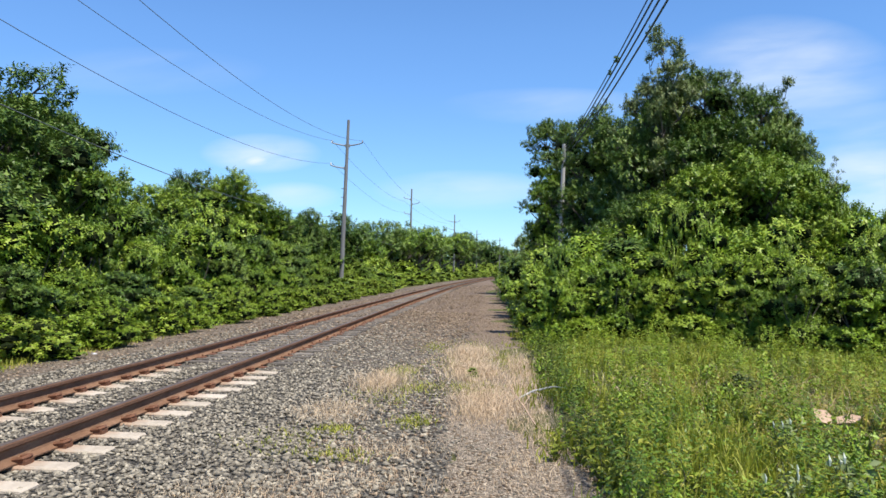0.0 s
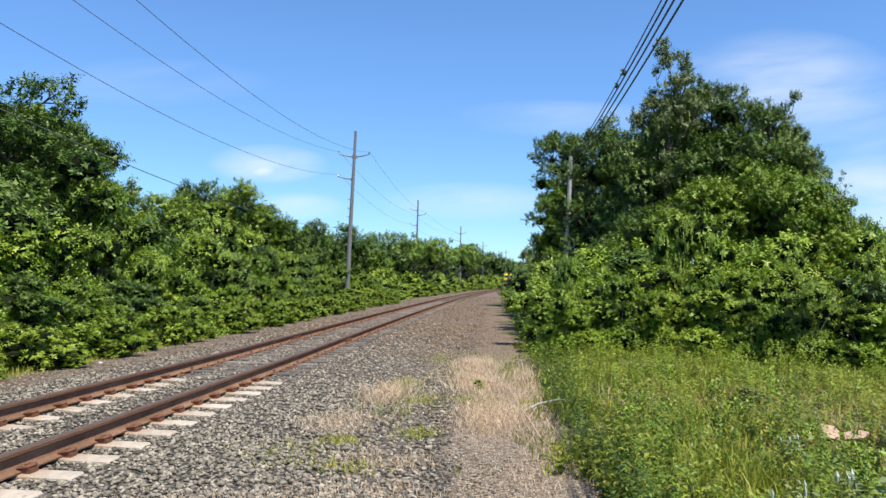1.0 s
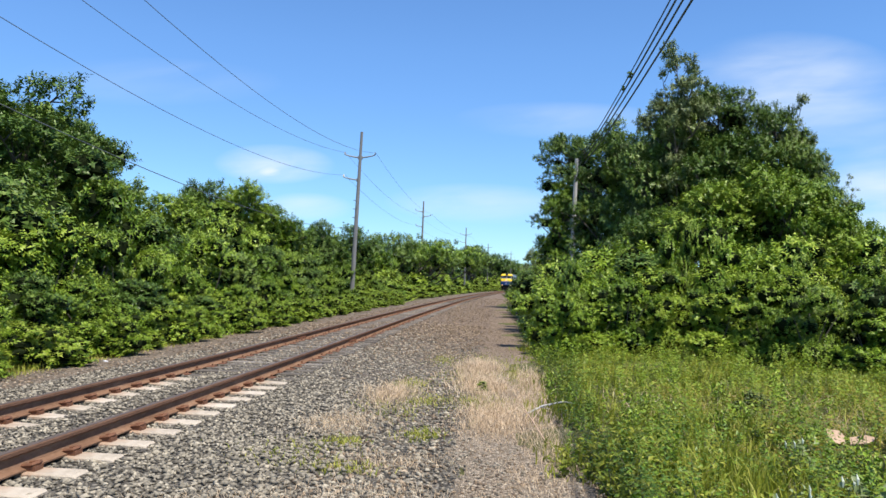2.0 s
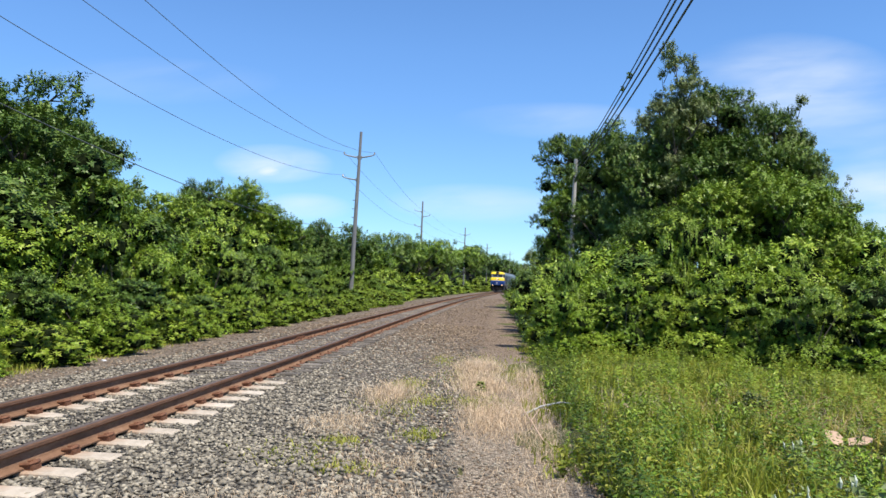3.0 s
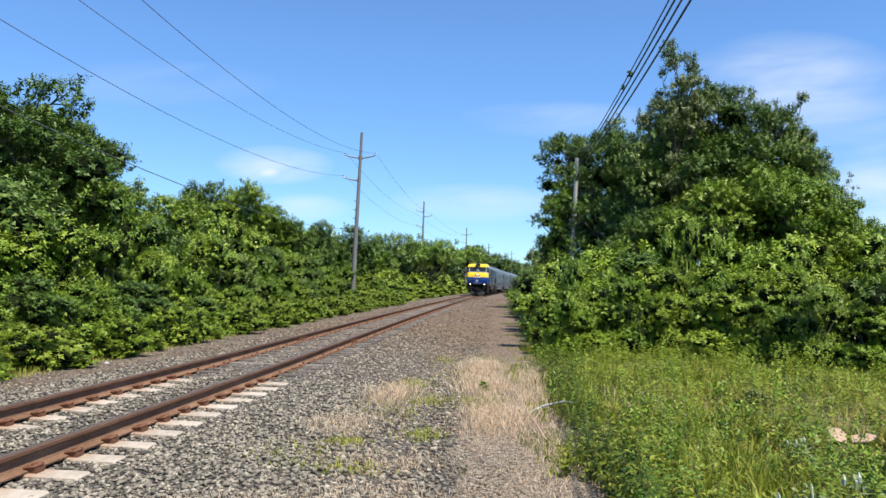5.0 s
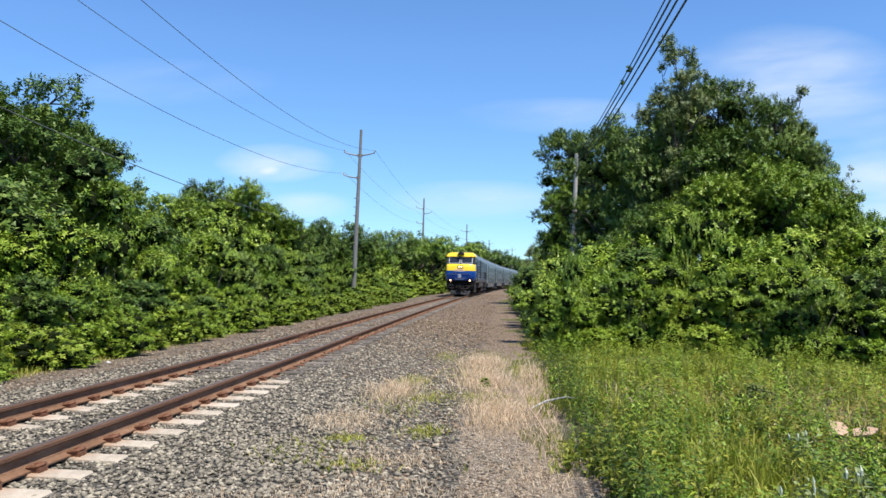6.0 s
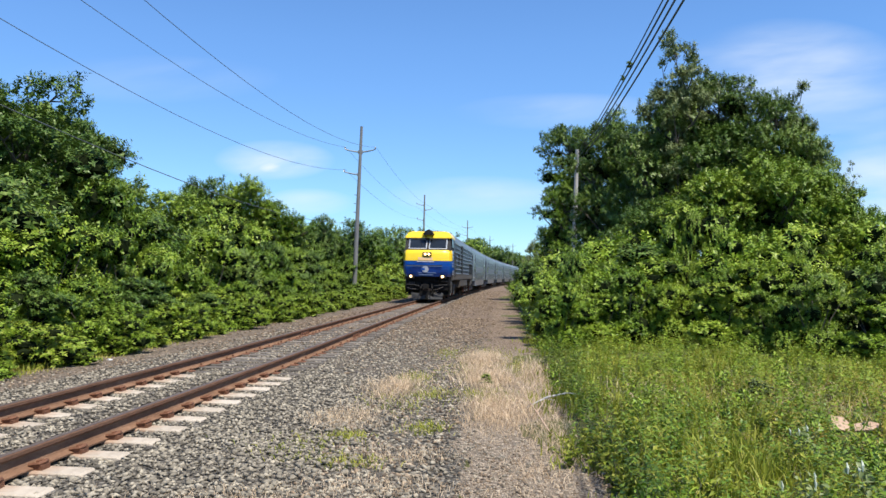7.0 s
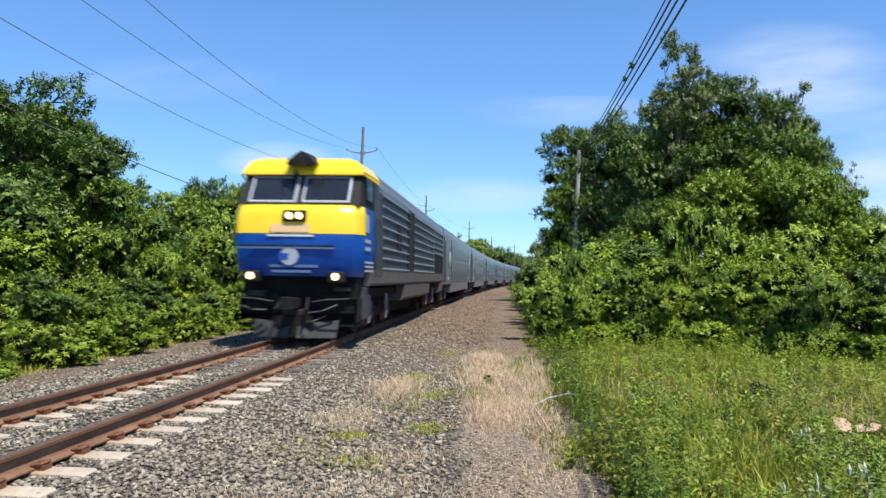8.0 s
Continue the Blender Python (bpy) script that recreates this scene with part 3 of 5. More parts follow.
def foliage(rng, lumps, count, size, per=9, rise_by=0.55, fill=0.12):
    """Leafy shoots over a set of uneven lumps (x, y, z, rx, ry, rz): close on their tops, sparse on their undersides."""
    lumps = np.array(lumps, dtype=float)
    area = lumps[:, 3] * lumps[:, 4] + lumps[:, 4] * lumps[:, 5] + lumps[:, 3] * lumps[:, 5]
    pick = rng.choice(len(lumps), count // per, p=area / area.sum())
    way = rng.normal(size=(len(pick), 3))
    way[:, 2] += rise_by
    way = unit(way)
    depth = 1.0 - np.abs(rng.normal(size=len(pick))) * fill + 0.16 * np.sin(way[:, 0] * 9 + pick) * np.sin(way[:, 2] * 8 + 2 * pick)
    c = lumps[pick, :3] + way * lumps[pick, 3:] * depth[:, None]
    c[:, 2] = np.maximum(c[:, 2], 0.03)
    axis = unit(way * 0.75 + np.array([0, 0, 0.50]) + rng.normal(size=c.shape) * 0.38)
    return shoots(rng, c, axis, size, per, size * rng.uniform(1.5, 3.1, len(c)))


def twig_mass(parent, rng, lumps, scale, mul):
    """Near-black lumps added as shade inside a thicket, seen only through gaps in leaves."""
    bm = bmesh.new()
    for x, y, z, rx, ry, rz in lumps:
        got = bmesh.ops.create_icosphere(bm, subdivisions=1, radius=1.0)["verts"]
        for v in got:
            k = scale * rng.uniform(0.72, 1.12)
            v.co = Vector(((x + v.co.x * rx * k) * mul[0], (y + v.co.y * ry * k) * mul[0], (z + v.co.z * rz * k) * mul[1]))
    tagged(part("twig_mass", bm, M_CORE_SHADE, parent, "near-black lumps standing in for shade inside the leaves"), kind="stuff")


def stems(bm, rng, top, reach, count, r0):
    for k in range(count):
        a = math.tau * k / count + rng.uniform(-0.4, 0.4)
        pts, rad = [], []
        for j in range(4):
            u = j / 3
            pts.append((reach * u ** 1.3 * math.cos(a) + 0.06 * rng.normal() * u, reach * u ** 1.3 * math.sin(a) + 0.06 * rng.normal() * u, -0.1 + top * u))
            rad.append(r0 * (1 - 0.8 * u))
        tube(bm, pts, rad, 4)


MADE = {}


def place(key, builder, m):
    """The first of a kind is built; every other one is a copy of it."""
    if key not in MADE:
        MADE[key] = builder()
        MADE[key].matrix_basis = m
        return MADE[key]
    src = MADE[key]
    keep = src.matrix_basis.copy()
    src.matrix_basis = Matrix.Identity(4)
    c = copy_thing(src, m)
    src.matrix_basis = keep
    return c


SHRUBS = {
    "a": (11, 4600, 0.165, M_LEAF_BRIGHT, "dense bright green leafy shrub beside the railway"),
    "b": (12, 5200, 0.135, M_LEAF_MID, "dense mid green shrub with small leaves"),
    "c": (13, 3900, 0.190, M_LEAF_BRIGHT, "broad-leaved light green shrub in full sun"),
    "d": (14, 5000, 0.150, M_LEAF_TREE, "dark green shrub with shaded hollows"),
    "e": (15, 4600, 0.165, M_LEAF_MID, "tall tangled green thicket shrub"),
    "g": (17, 4400, 0.15, M_LEAF_LIME, "low lime green creeper at the foot of the bank"),
    # Few leaves, so the added black core shows as a shaded hollow.
    "h": (18, 1500, 0.150, M_LEAF_TREE, "sparse shrub whose black core stands in for a shaded hollow"),
    "f": (16, 3600, 0.130, M_LEAF_SILVER, "pale grey-green shrub with thin leaves"),
}


LODS = ((1.45, 0.70), (0.74, 0.90), (0.20, 1.7), (0.42, 1.10))


def shrub(key, lod):
    seed, count, size, mat, label = SHRUBS[key]
    count, size = int(count * LODS[lod][0] * 1.7), size * LODS[lod][1] * 0.76

    def build():
        rng = np.random.default_rng(seed)
        e = new("shrub")
        tagged(e, label, "shrub", "shrubs along the railway")
        lumps = []
        for k in range(15):
            a, r = k * 2.4 + rng.uniform(-0.5, 0.5), rng.uniform(0.15, 1.05)
            z = rng.uniform(0.25, 2.3) * (1.15 - 0.45 * r * r)
            q = rng.uniform(0.26, 0.56)
            lumps.append((r * math.cos(a), r * math.sin(a), z, q * 1.12, q * 1.12, q * 0.74))
        lumps.append((0, 0, 0.45, 0.9, 0.9, 0.45))
        v, f = foliage(rng, lumps, count, size)
        v[:, 2] = np.maximum(v[:, 2], 0.01)
        fx, fz = 1.4 / np.percentile(np.hypot(v[:, 0], v[:, 1]), 98), 2.6 / np.percentile(v[:, 2], 99)
        v = v * [fx, fx, fz]
        crown = new("crown", raw_mesh("crown", v, f, mat))
        crown.parent = e
        bm = bmesh.new()
        stems(bm, rng, 1.9, 0.7, 5, 0.035)
        part("branchwork", bm, M_BARK, e, "thin brown stems")
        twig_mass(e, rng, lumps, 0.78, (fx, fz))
        return e
    return build


TREES = {
    "oak": (31, 13000, 0.160, M_LEAF_TREE, "broad dark green tree with a dense uneven crown"),
    "maple": (32, 9500, 0.185, M_LEAF_MID, "full green tree with a rounded uneven crown"),
    "ivy": (33, 12500, 0.17, M_LEAF_MID, "tree overgrown with light green climbing leaves"),
    "airy": (34, 8200, 0.19, M_LEAF_SILVER, "airy pale-leaved tree with sky between its branches"),
}


def tree(key, lod, slim):
    """A tree six metres wide and 8 * slim metres tall: limbs end in separate pads of leafy shoots."""
    seed, count, size, mat, label = TREES[key]
    many = slim ** 0.75
    count, size = (int(count * 2.2 * many), size * 0.76) if lod == 0 else (int(count * 1.25 * many), size * 0.95)
    airy = key == "airy"

    def build():
        rng = np.random.default_rng(seed + int(slim * 4))
        e = new("tree")
        tagged(e, label, "tree")
        bm = bmesh.new()
        tube(bm, [(0, 0, -0.2), (0.05, 0.02, 1.5 * slim), (-0.05, 0.1, 3.4 * slim), (0.1, 0.05, 5.0 * slim), (0.05, 0.1, 6.2 * slim)], [0.24, 0.19, 0.15, 0.08, 0.02], 8)
        lumps = []
        n_limb = int(16 * many)
        for k in range(n_limb):
            a = k * 2.4 + rng.uniform(-0.3, 0.3)
            z0 = (1.2 + 4.6 * k / n_limb) * slim
            reach = (2.7 - 1.7 * abs(k / n_limb - 0.3)) * rng.uniform(0.70, 1.15)
            tip = Vector((reach * math.cos(a), reach * math.sin(a), z0 + reach * rng.uniform(0.45, 0.85)))
            midp = Vector((tip.x * 0.5, tip.y * 0.5, z0 + 0.32 * (tip.z - z0)))
            tube(bm, [(0, 0.05, z0), midp, tip], [0.09, 0.055, 0.015], 5)
            for s in (-1, 1):
                b2 = midp + Vector((rng.uniform(-0.8, 0.8), rng.uniform(-0.8, 0.8), 0.9))
                tube(bm, [midp, b2], [0.035, 0.01], 4)
                q = rng.uniform(0.4, 0.6)
                lumps.append((b2.x, b2.y, b2.z, q, q, q * 0.8))
            q = rng.uniform(0.36, 0.62) if airy else rng.uniform(0.55, 0.95)
            lumps.append((tip.x, tip.y, tip.z, q, q, q * 0.72))
            for j in range(2):
                out = tip + Vector((tip.x * 0.1 * rng.uniform() + rng.uniform(-0.7, 0.7), tip.y * 0.1 + rng.uniform(-0.7, 0.7), rng.uniform(-0.2, 0.5)))
                tube(bm, [midp.lerp(tip, 0.7), out], [0.025, 0.008], 4)
                q = rng.uniform(0.22, 0.36)
                lumps.append((out.x, out.y, out.z, q, q, q * 0.9))
        for k in range(7 if airy else 10):
            q = rng.uniform(0.25, 0.5) if airy else rng.uniform(0.4, 0.75)
            wide = 1.0 if airy else 1.45
            x, y = rng.uniform(-wide, wide), rng.uniform(-wide, wide)
            z = (rng.uniform(6.3, 7.6 if airy else 6.9) - 0.5 * (x * x + y * y)) * slim
            tube(bm, [(0.05, 0.08, z - 1.1), (x, y, z)], [0.03, 0.008], 4)
            lumps.append((x, y, z, q, q, q * 1.1))
        v, f = foliage(rng, lumps, count, size, fill=0.35 if airy else 0.14, rise_by=0.4 if airy else 0.6)
        fx, fz = 3.0 / np.percentile(np.hypot(v[:, 0], v[:, 1]), 97), 8.0 * slim / np.percentile(v[:, 2], 99.6)
        v = v * [fx, fx, fz]
        bmesh.ops.scale(bm, vec=(fx, fx, fz), verts=bm.verts[:])
        part("trunk", bm, M_BARK, e, "grey-brown trunk and limbs")
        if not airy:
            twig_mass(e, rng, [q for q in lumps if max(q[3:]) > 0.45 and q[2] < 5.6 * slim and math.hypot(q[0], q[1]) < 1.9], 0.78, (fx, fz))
        crown = new("crown", raw_mesh("crown", v, f, mat))
        crown.parent = e
        return e
    return build


def put_shrub(key, x, y, s, h=None, rz=0.0, lod=0):
    """lod 0: near, many leaves; 1: back rows; 2: far up the line; 3: small ones at the foot. The farthest are joined."""
    m = pose(x, y, GROUND_Z + rise(y), 0, 0, rz) @ Matrix.Diagonal((s, s, h or s, 1))
    if lod == 2 and y > FAR_FROM and ("shrub", key, lod) in MADE:
        FAR_SHRUBS.append((key, m))
        return None
    return place(("shrub", key, lod), shrub(key, lod), m)


FAR_FROM = 70.0
FAR_SHRUBS = []


def far_thicket():
    """The unbroken thicket up the line, where single bushes can no longer be told apart."""
    verts, tris, slots, mats, base = [], [], [], [], 0
    for key, m in FAR_SHRUBS:
        for piece in MADE[("shrub", key, 2)].children:
            if piece.name.startswith("branchwork"):
                continue
            me = piece.data
            co = np.empty(len(me.vertices) * 3)
            me.vertices.foreach_get("co", co)
            me.calc_loop_triangles()
            tri = np.empty(len(me.loop_triangles) * 3, dtype=int)
            me.loop_triangles.foreach_get("vertices", tri)
            rot = np.array(m)
            verts.append(co.reshape(-1, 3) @ rot[:3, :3].T + rot[:3, 3])
            tris.append(tri.reshape(-1, 3) + base)
            base += len(me.vertices)
            if me.materials[0] not in mats:
                mats.append(me.materials[0])
            slots.append(np.full(len(tri) // 3, mats.index(me.materials[0]), dtype=np.int32))
    me = raw_mesh("far_thicket", np.concatenate(verts), np.concatenate(tris), mats[0])
    for mat in mats[1:]:
        me.materials.append(mat)
    me.polygons.foreach_set("material_index", np.concatenate(slots))
    tagged(new("far_thicket", me), "green thicket along the line in the distance", "bushes", kind="stuff")


def put_tree(x, y, width, top, key):
    """A tree by its crown's width and the height of its top; trees of one kind are turned differently."""
    lod = 1 if y > 58 else 0
    foot = GROUND_Z + rise(y)
    wide, high = width / 6.0, (top - foot) / 8.0
    slim = max(round(2 * high / wide) / 2, 0.5)
    return place(("tree", key, lod, slim), tree(key, lod, slim), pose(x, y, foot, 0, 0, (x * 71 + y * 37) % 360) @ Matrix.Diagonal((wide, wide, high / slim, 1)))


LEFT_TREES = [(-18.8, 27.5, 6.4, 7.7, "oak"), (-20.5, 29.0, 6.0, 8.0, "oak"), (-17.7, 26.2, 7.3, 8.6, "oak"), (-16.6, 26.9, 6.9, 7.6, "oak"), (-14.7, 25.6, 3.9, 6.8, "oak"), (-14.8, 23.0, 6.5, 6.3, "oak"), (-13.5, 25.0, 2.8, 5.2, "maple"),
        (-19.1, 25.6, 7.9, 7.9, "oak"), (-15.3, 33.0, 5.4, 5.4, "maple"), (-17.3, 44, 4.9, 7.3, "oak"), (-15.2, 44, 5.8, 7.2, "maple"), (-13.9, 46, 5.8, 6.2, "maple"),
        (-14.0, 55, 6.1, 6.0, "oak"), (-12.9, 62, 7.8, 6.2, "oak"), (-13.6, 95, 10.3, 8.2, "oak"), (-13.2, 80, 7.5, 5.7, "maple"), (-10.1, 100, 9.6, 7.5, "maple"),
        (-8.7, 105, 8.6, 8.2, "oak"), (-8.1, 145, 11.8, 9.5, "maple"), (-5.05, 195, 10.9, 12.5, "oak"), (-5.8, 175, 11.9, 10.6, "oak"), (-0.84, 240, 16.3, 12.8, "oak"),
        (3.27, 280, 15.2, 12.9, "oak"), (10.6, 350, 23.0, 14.0, "maple")]
RIGHT_TREES = [(5.3, 56, 5.5, 13.1, "oak"), (4.9, 54, 4.3, 9.1, "maple"), (6.2, 53, 3.7, 10.2, "oak"), (3.9, 75, 3.0, 5.8, "airy"), (4.9, 62, 2.1, 6.8, "airy"),
        (4.7, 64, 3.4, 5.5, "maple"), (6.4, 42, 5.5, 10.8, "oak"), (7.6, 41, 5.7, 10.2, "oak"), (6.7, 40, 6.0, 7.2, "oak"), (8.3, 35, 4.4, 13.0, "airy"), (7.9, 36.0, 4.0, 12.4, "airy"),
        (9.2, 36.5, 3.4, 12.9, "airy"), (8.4, 36, 6.0, 9.8, "oak"), (10.3, 36, 4.6, 11.4, "oak"), (9.5, 35, 6.6, 8.7, "oak"), (12.2, 34, 3.6, 10.0, "oak"),
        (13.3, 34, 3.0, 10.3, "airy"), (11.1, 33, 4.7, 8.2, "oak"), (12.5, 33, 4.4, 8.3, "oak"), (6.9, 31, 5.0, 5.0, "oak"), (9.0, 31, 5.9, 6.0, "ivy"),
        (10.9, 31, 5.5, 6.7, "ivy"), (11.9, 30, 4.3, 6.2, "ivy"), (12.4, 29, 3.6, 4.9, "ivy"), (12.6, 28, 3.7, 3.9, "ivy"), (6.0, 31, 3.7, 4.0, "oak"),
        (13.2, 29, 1.2, 6.0, "airy"), (14.8, 30, 4.9, 3.9, "ivy"), (16.0, 30, 6.6, 4.5, "ivy")]


def left_bank():
    """The bank of thicket beyond the track: low at its foot, rising to small trees."""
    rnd = random.Random(5)
    y, k = 6.0, 0
    while y < 62:
        keys = "bdebadbdeabd" if y < 19 else "abcdebdbedab"
        step = 1.7 + 0.012 * y
        clear = 45 < y < 57
        for d in (0.0, 0.85):
            p = on_track(y + d, -3.72 + rnd.uniform(-0.3, 0.25) - (0.3 if clear else 0))
            put_shrub("gcga"[(k + int(d * 2)) % 4], p.x, p.y, rnd.uniform(0.40, 0.58), rnd.uniform(0.22, 0.42), rnd.uniform(0, 360), 3)
        p = on_track(y, -4.75 + rnd.uniform(-0.3, 0.3))
        put_shrub(keys[k % 12], p.x, p.y, rnd.uniform(0.65, 0.85), rnd.uniform(0.4, 0.72) * (0.7 if clear else 1), rnd.uniform(0, 360))
        p = on_track(y + 0.4, -3.25 + rnd.uniform(-0.25, 0.2))
        put_shrub("g", p.x, p.y, rnd.uniform(0.22, 0.36), rnd.uniform(0.10, 0.17), rnd.uniform(0, 360), 3)
        if not clear:
            p = on_track(y + 0.8, -6.3 + rnd.uniform(-0.3, 0.3))
            put_shrub(keys[(k * 5 + 3) % 12], p.x, p.y, rnd.uniform(0.9, 1.2), rnd.uniform(0.85, 1.25), rnd.uniform(0, 360))
        p = on_track(y + 0.3, -8.2 + rnd.uniform(-0.4, 0.4))
        put_shrub(keys[(k * 7 + 1) % 12], p.x, p.y, rnd.uniform(1.2, 1.5), rnd.uniform(1.3, 1.7), rnd.uniform(0, 360), 1)
        if k % 2 == 0:
            p = on_track(y + 1.0, -10.8 + rnd.uniform(-0.5, 0.5))
            put_shrub("edbe"[k // 2 % 4], p.x, p.y, rnd.uniform(1.6, 2.0), rnd.uniform(1.6, 1.95), rnd.uniform(0, 360), 1)
        y += step
        k += 1
    while y < 430:
        step = 3.2 + 0.012 * y
        grow = 1 + max(y - 150, 0) / 300
        p = on_track(y, -5.3 + rnd.uniform(-0.4, 0.4))
        put_shrub("cagabc"[k % 6], p.x, p.y, rnd.uniform(1.0, 1.3), rnd.uniform(0.38, 0.66), rnd.uniform(0, 360), 2)
        p = on_track(y + 0.8, -7.9 + rnd.uniform(-0.4, 0.4))
        put_shrub("acebag"[k * 5 % 6], p.x, p.y, rnd.uniform(1.4, 1.7) * grow, rnd.uniform(0.85, 1.25) * grow, rnd.uniform(0, 360), 2)
        p = on_track(y + 1.5, -10.8 - y * 0.006 + rnd.uniform(-0.8, 0.8))
        put_shrub(keys[(k * 5 + 2) % 12], p.x, p.y, rnd.uniform(1.9, 2.4) * grow, rnd.uniform(1.6, 2.2) * grow, rnd.uniform(0, 360), 2)
        y += step
        k += 1
    for x, y, w, h, key in LEFT_TREES:
        put_tree(x, y, w, h, key)


def right_thicket():
    """The thicket and trees on the path's other side."""
    rnd = random.Random(9)
    keys = "caebdcabecdb"
    front = [(1.75, 19.6, 0.6, 0.55), (1.6, 21.6, 0.75, 0.8), (2.7, 20.8, 0.75, 0.6), (3.7, 21.2, 0.8, 0.7), (4.8, 21.4, 0.8, 0.62), (5.9, 20.6, 0.85, 0.75), (6.9, 19.6, 0.7, 0.55), (7.6, 18.6, 0.75, 0.7), (8.6, 17.6, 0.8, 0.62), (9.6, 17.9, 0.85, 0.85), (10.8, 18.0, 0.9, 0.95), (12.0, 18.4, 1.0, 0.9),
             (2.4, 23.2, 0.9, 1.0), (3.7, 23.2, 0.95, 0.8), (5.0, 23.6, 1.0, 0.95), (6.4, 22.8, 0.95, 0.85), (7.7, 21.4, 1.0, 1.0), (9.0, 20.4, 0.95, 0.9), (10.3, 20.4, 1.0, 1.05), (11.7, 20.8, 1.1, 1.0), (13.2, 21.2, 1.1, 1.1),
             (2.6, 25.6, 1.0, 0.9), (4.2, 26.0, 1.1, 0.95), (6.0, 25.6, 1.1, 1.0), (7.7, 24.4, 1.2, 1.3), (9.5, 23.4, 1.1, 1.1), (11.2, 23.0, 1.2, 1.25), (13.2, 24.0, 1.3, 1.2), (15.2, 24.0, 1.3, 1.3),
             (3.4, 28.4, 1.1, 0.95), (5.6, 28.4, 1.2, 1.0), (8.0, 27.4, 1.4, 1.6), (10.4, 26.6, 1.4, 1.6), (12.8, 26.4, 1.4, 1.4), (15.6, 27.0, 1.5, 1.5)]
    for k, (x, y, s, h) in enumerate(front):
        # Kind h paints the deep shade of the hollow on the right.
        put_shrub("h" if (8.8 < x < 10 and y < 21) else "cagbaceagcab"[(k * 5) % 12], x, y, s, h * rnd.uniform(0.85, 1.12), rnd.uniform(0, 360), 0 if y < 23.5 else 1)
    for x, y, s, h in ((5.6, 24.6, 0.55, 1.35), (6.3, 25.0, 0.5, 1.5), (7.0, 24.2, 0.5, 1.3), (4.4, 25.2, 0.5, 1.15), (2.2, 22.4, 0.45, 0.95), (8.7, 22.2, 0.5, 1.1), (11.0, 21.8, 0.5, 1.2)):
        put_shrub("ea"[int(x) % 2], x, y, s, h, x * 50, 0)
    y, k = 24.0, 0
    while y < 300:
        p = on_track(y, 6.55 + rnd.uniform(-0.2, 0.35) + y * 0.002)
        put_shrub(keys[(k * 7 + 2) % 12], p.x, p.y, rnd.uniform(0.8, 1.05) * (1 + y / 400), rnd.uniform(0.7, 0.95) * (1 + y / 300), rnd.uniform(0, 360), 1 if y < 48 else 2)
        p = on_track(y + 1.2, 9.0 + rnd.uniform(-0.3, 0.4) + y * 0.006)
        put_shrub(keys[(k * 5 + 4) % 12], p.x, p.y, rnd.uniform(1.2, 1.5) * (1 + y / 400), rnd.uniform(1.0, 1.3) * (1 + y / 300), rnd.uniform(0, 360), 1 if y < 48 else 2)
        y += 2.3 + y * 0.02
        k += 1
    for x, y, w, h, key in RIGHT_TREES:
        put_tree(x, y, w, h, key)


left_bank()
right_thicket()
far_thicket()

# ---- poles and lines ----


def utility_pole(base, top, arms, r0=0.17, r1=0.10):
    """A wooden pole from base to top; arms are (height, reach): a steel bracket to that side, with its insulator."""
    e = new("utility_pole")
    base, top = Vector(base) + Vector((0, 0, rise(base[1]))), Vector(top)
    tagged(e, "weathered grey wooden utility pole with steel bracket arms" if arms else "weathered grey wooden utility pole carrying black cables", "utility pole", "poles along the line")
    e.location = base
    top = top - base
    bm = bmesh.new()
    tube(bm, [top * u + (Vector((0, 0, -1.2)) if u == 0 else Vector()) for u in (0, 0.3, 0.6, 0.9, 1.0)], [r0, r0 * 0.92 + r1 * 0.08, (r0 + r1) / 2, r1 * 1.05, r1], 10)
    part("shaft", bm, M_POLE if arms else M_POLE_PALE, e, "weathered wooden shaft")
    for height, reach in arms:
        at = top * (height / top.z)
        sgn = 1 if reach > 0 else -1
        bm = bmesh.new()
        tube(bm, [at + Vector((sgn * 0.05, 0, 0)), at + Vector((reach * 0.4, 0, 0.05)), at + Vector((reach * 0.8, 0, 0.14)), at + Vector((reach, 0, 0.22))], [0.06, 0.055, 0.045, 0.04], 6)
        box(bm, (min(0, sgn * 0.17) + at.x, at.y - 0.07, at.z - 0.12), (max(0, sgn * 0.17) + at.x, at.y + 0.07, at.z + 0.12))
        arm = part("bracket_arm", bm, M_GALV, e, "grey upswept steel bracket arm")
        bm = bmesh.new()
        c = at + Vector((reach, 0, 0.22))
        tube(bm, [c + Vector((0, 0, dz)) for dz in (0, 0.04, 0.08, 0.12, 0.16, 0.2)], [0.035, 0.06, 0.035, 0.055, 0.03, 0.02], 8)
        part("insulator", bm, M_INSUL, arm, "brown porcelain insulator")
    for k in range(3):
        at = top * (0.50 + 0.05 * k)
        bm = bmesh.new()
        tube(bm, [at + Vector((-0.05, 0, 0)), at + Vector((-0.30, 0, 0.02))], 0.03, 5)
        part("step_bolt", bm, M_GALV, e, "steel step bolt")
    return e


def sagging(name, a, b, sag, r, mat, label, seg=28):
    a, b = Vector(a), Vector(b)
    bm = bmesh.new()
    pts = [a.lerp(b, u) - Vector((0, 0, 4 * sag * u * (1 - u))) for u in (k / seg for k in range(seg + 1))]
    tube(bm, pts, r, 6)
    return tagged(part(name, bm, mat), label, name.replace("_", " "), "lines between the poles")


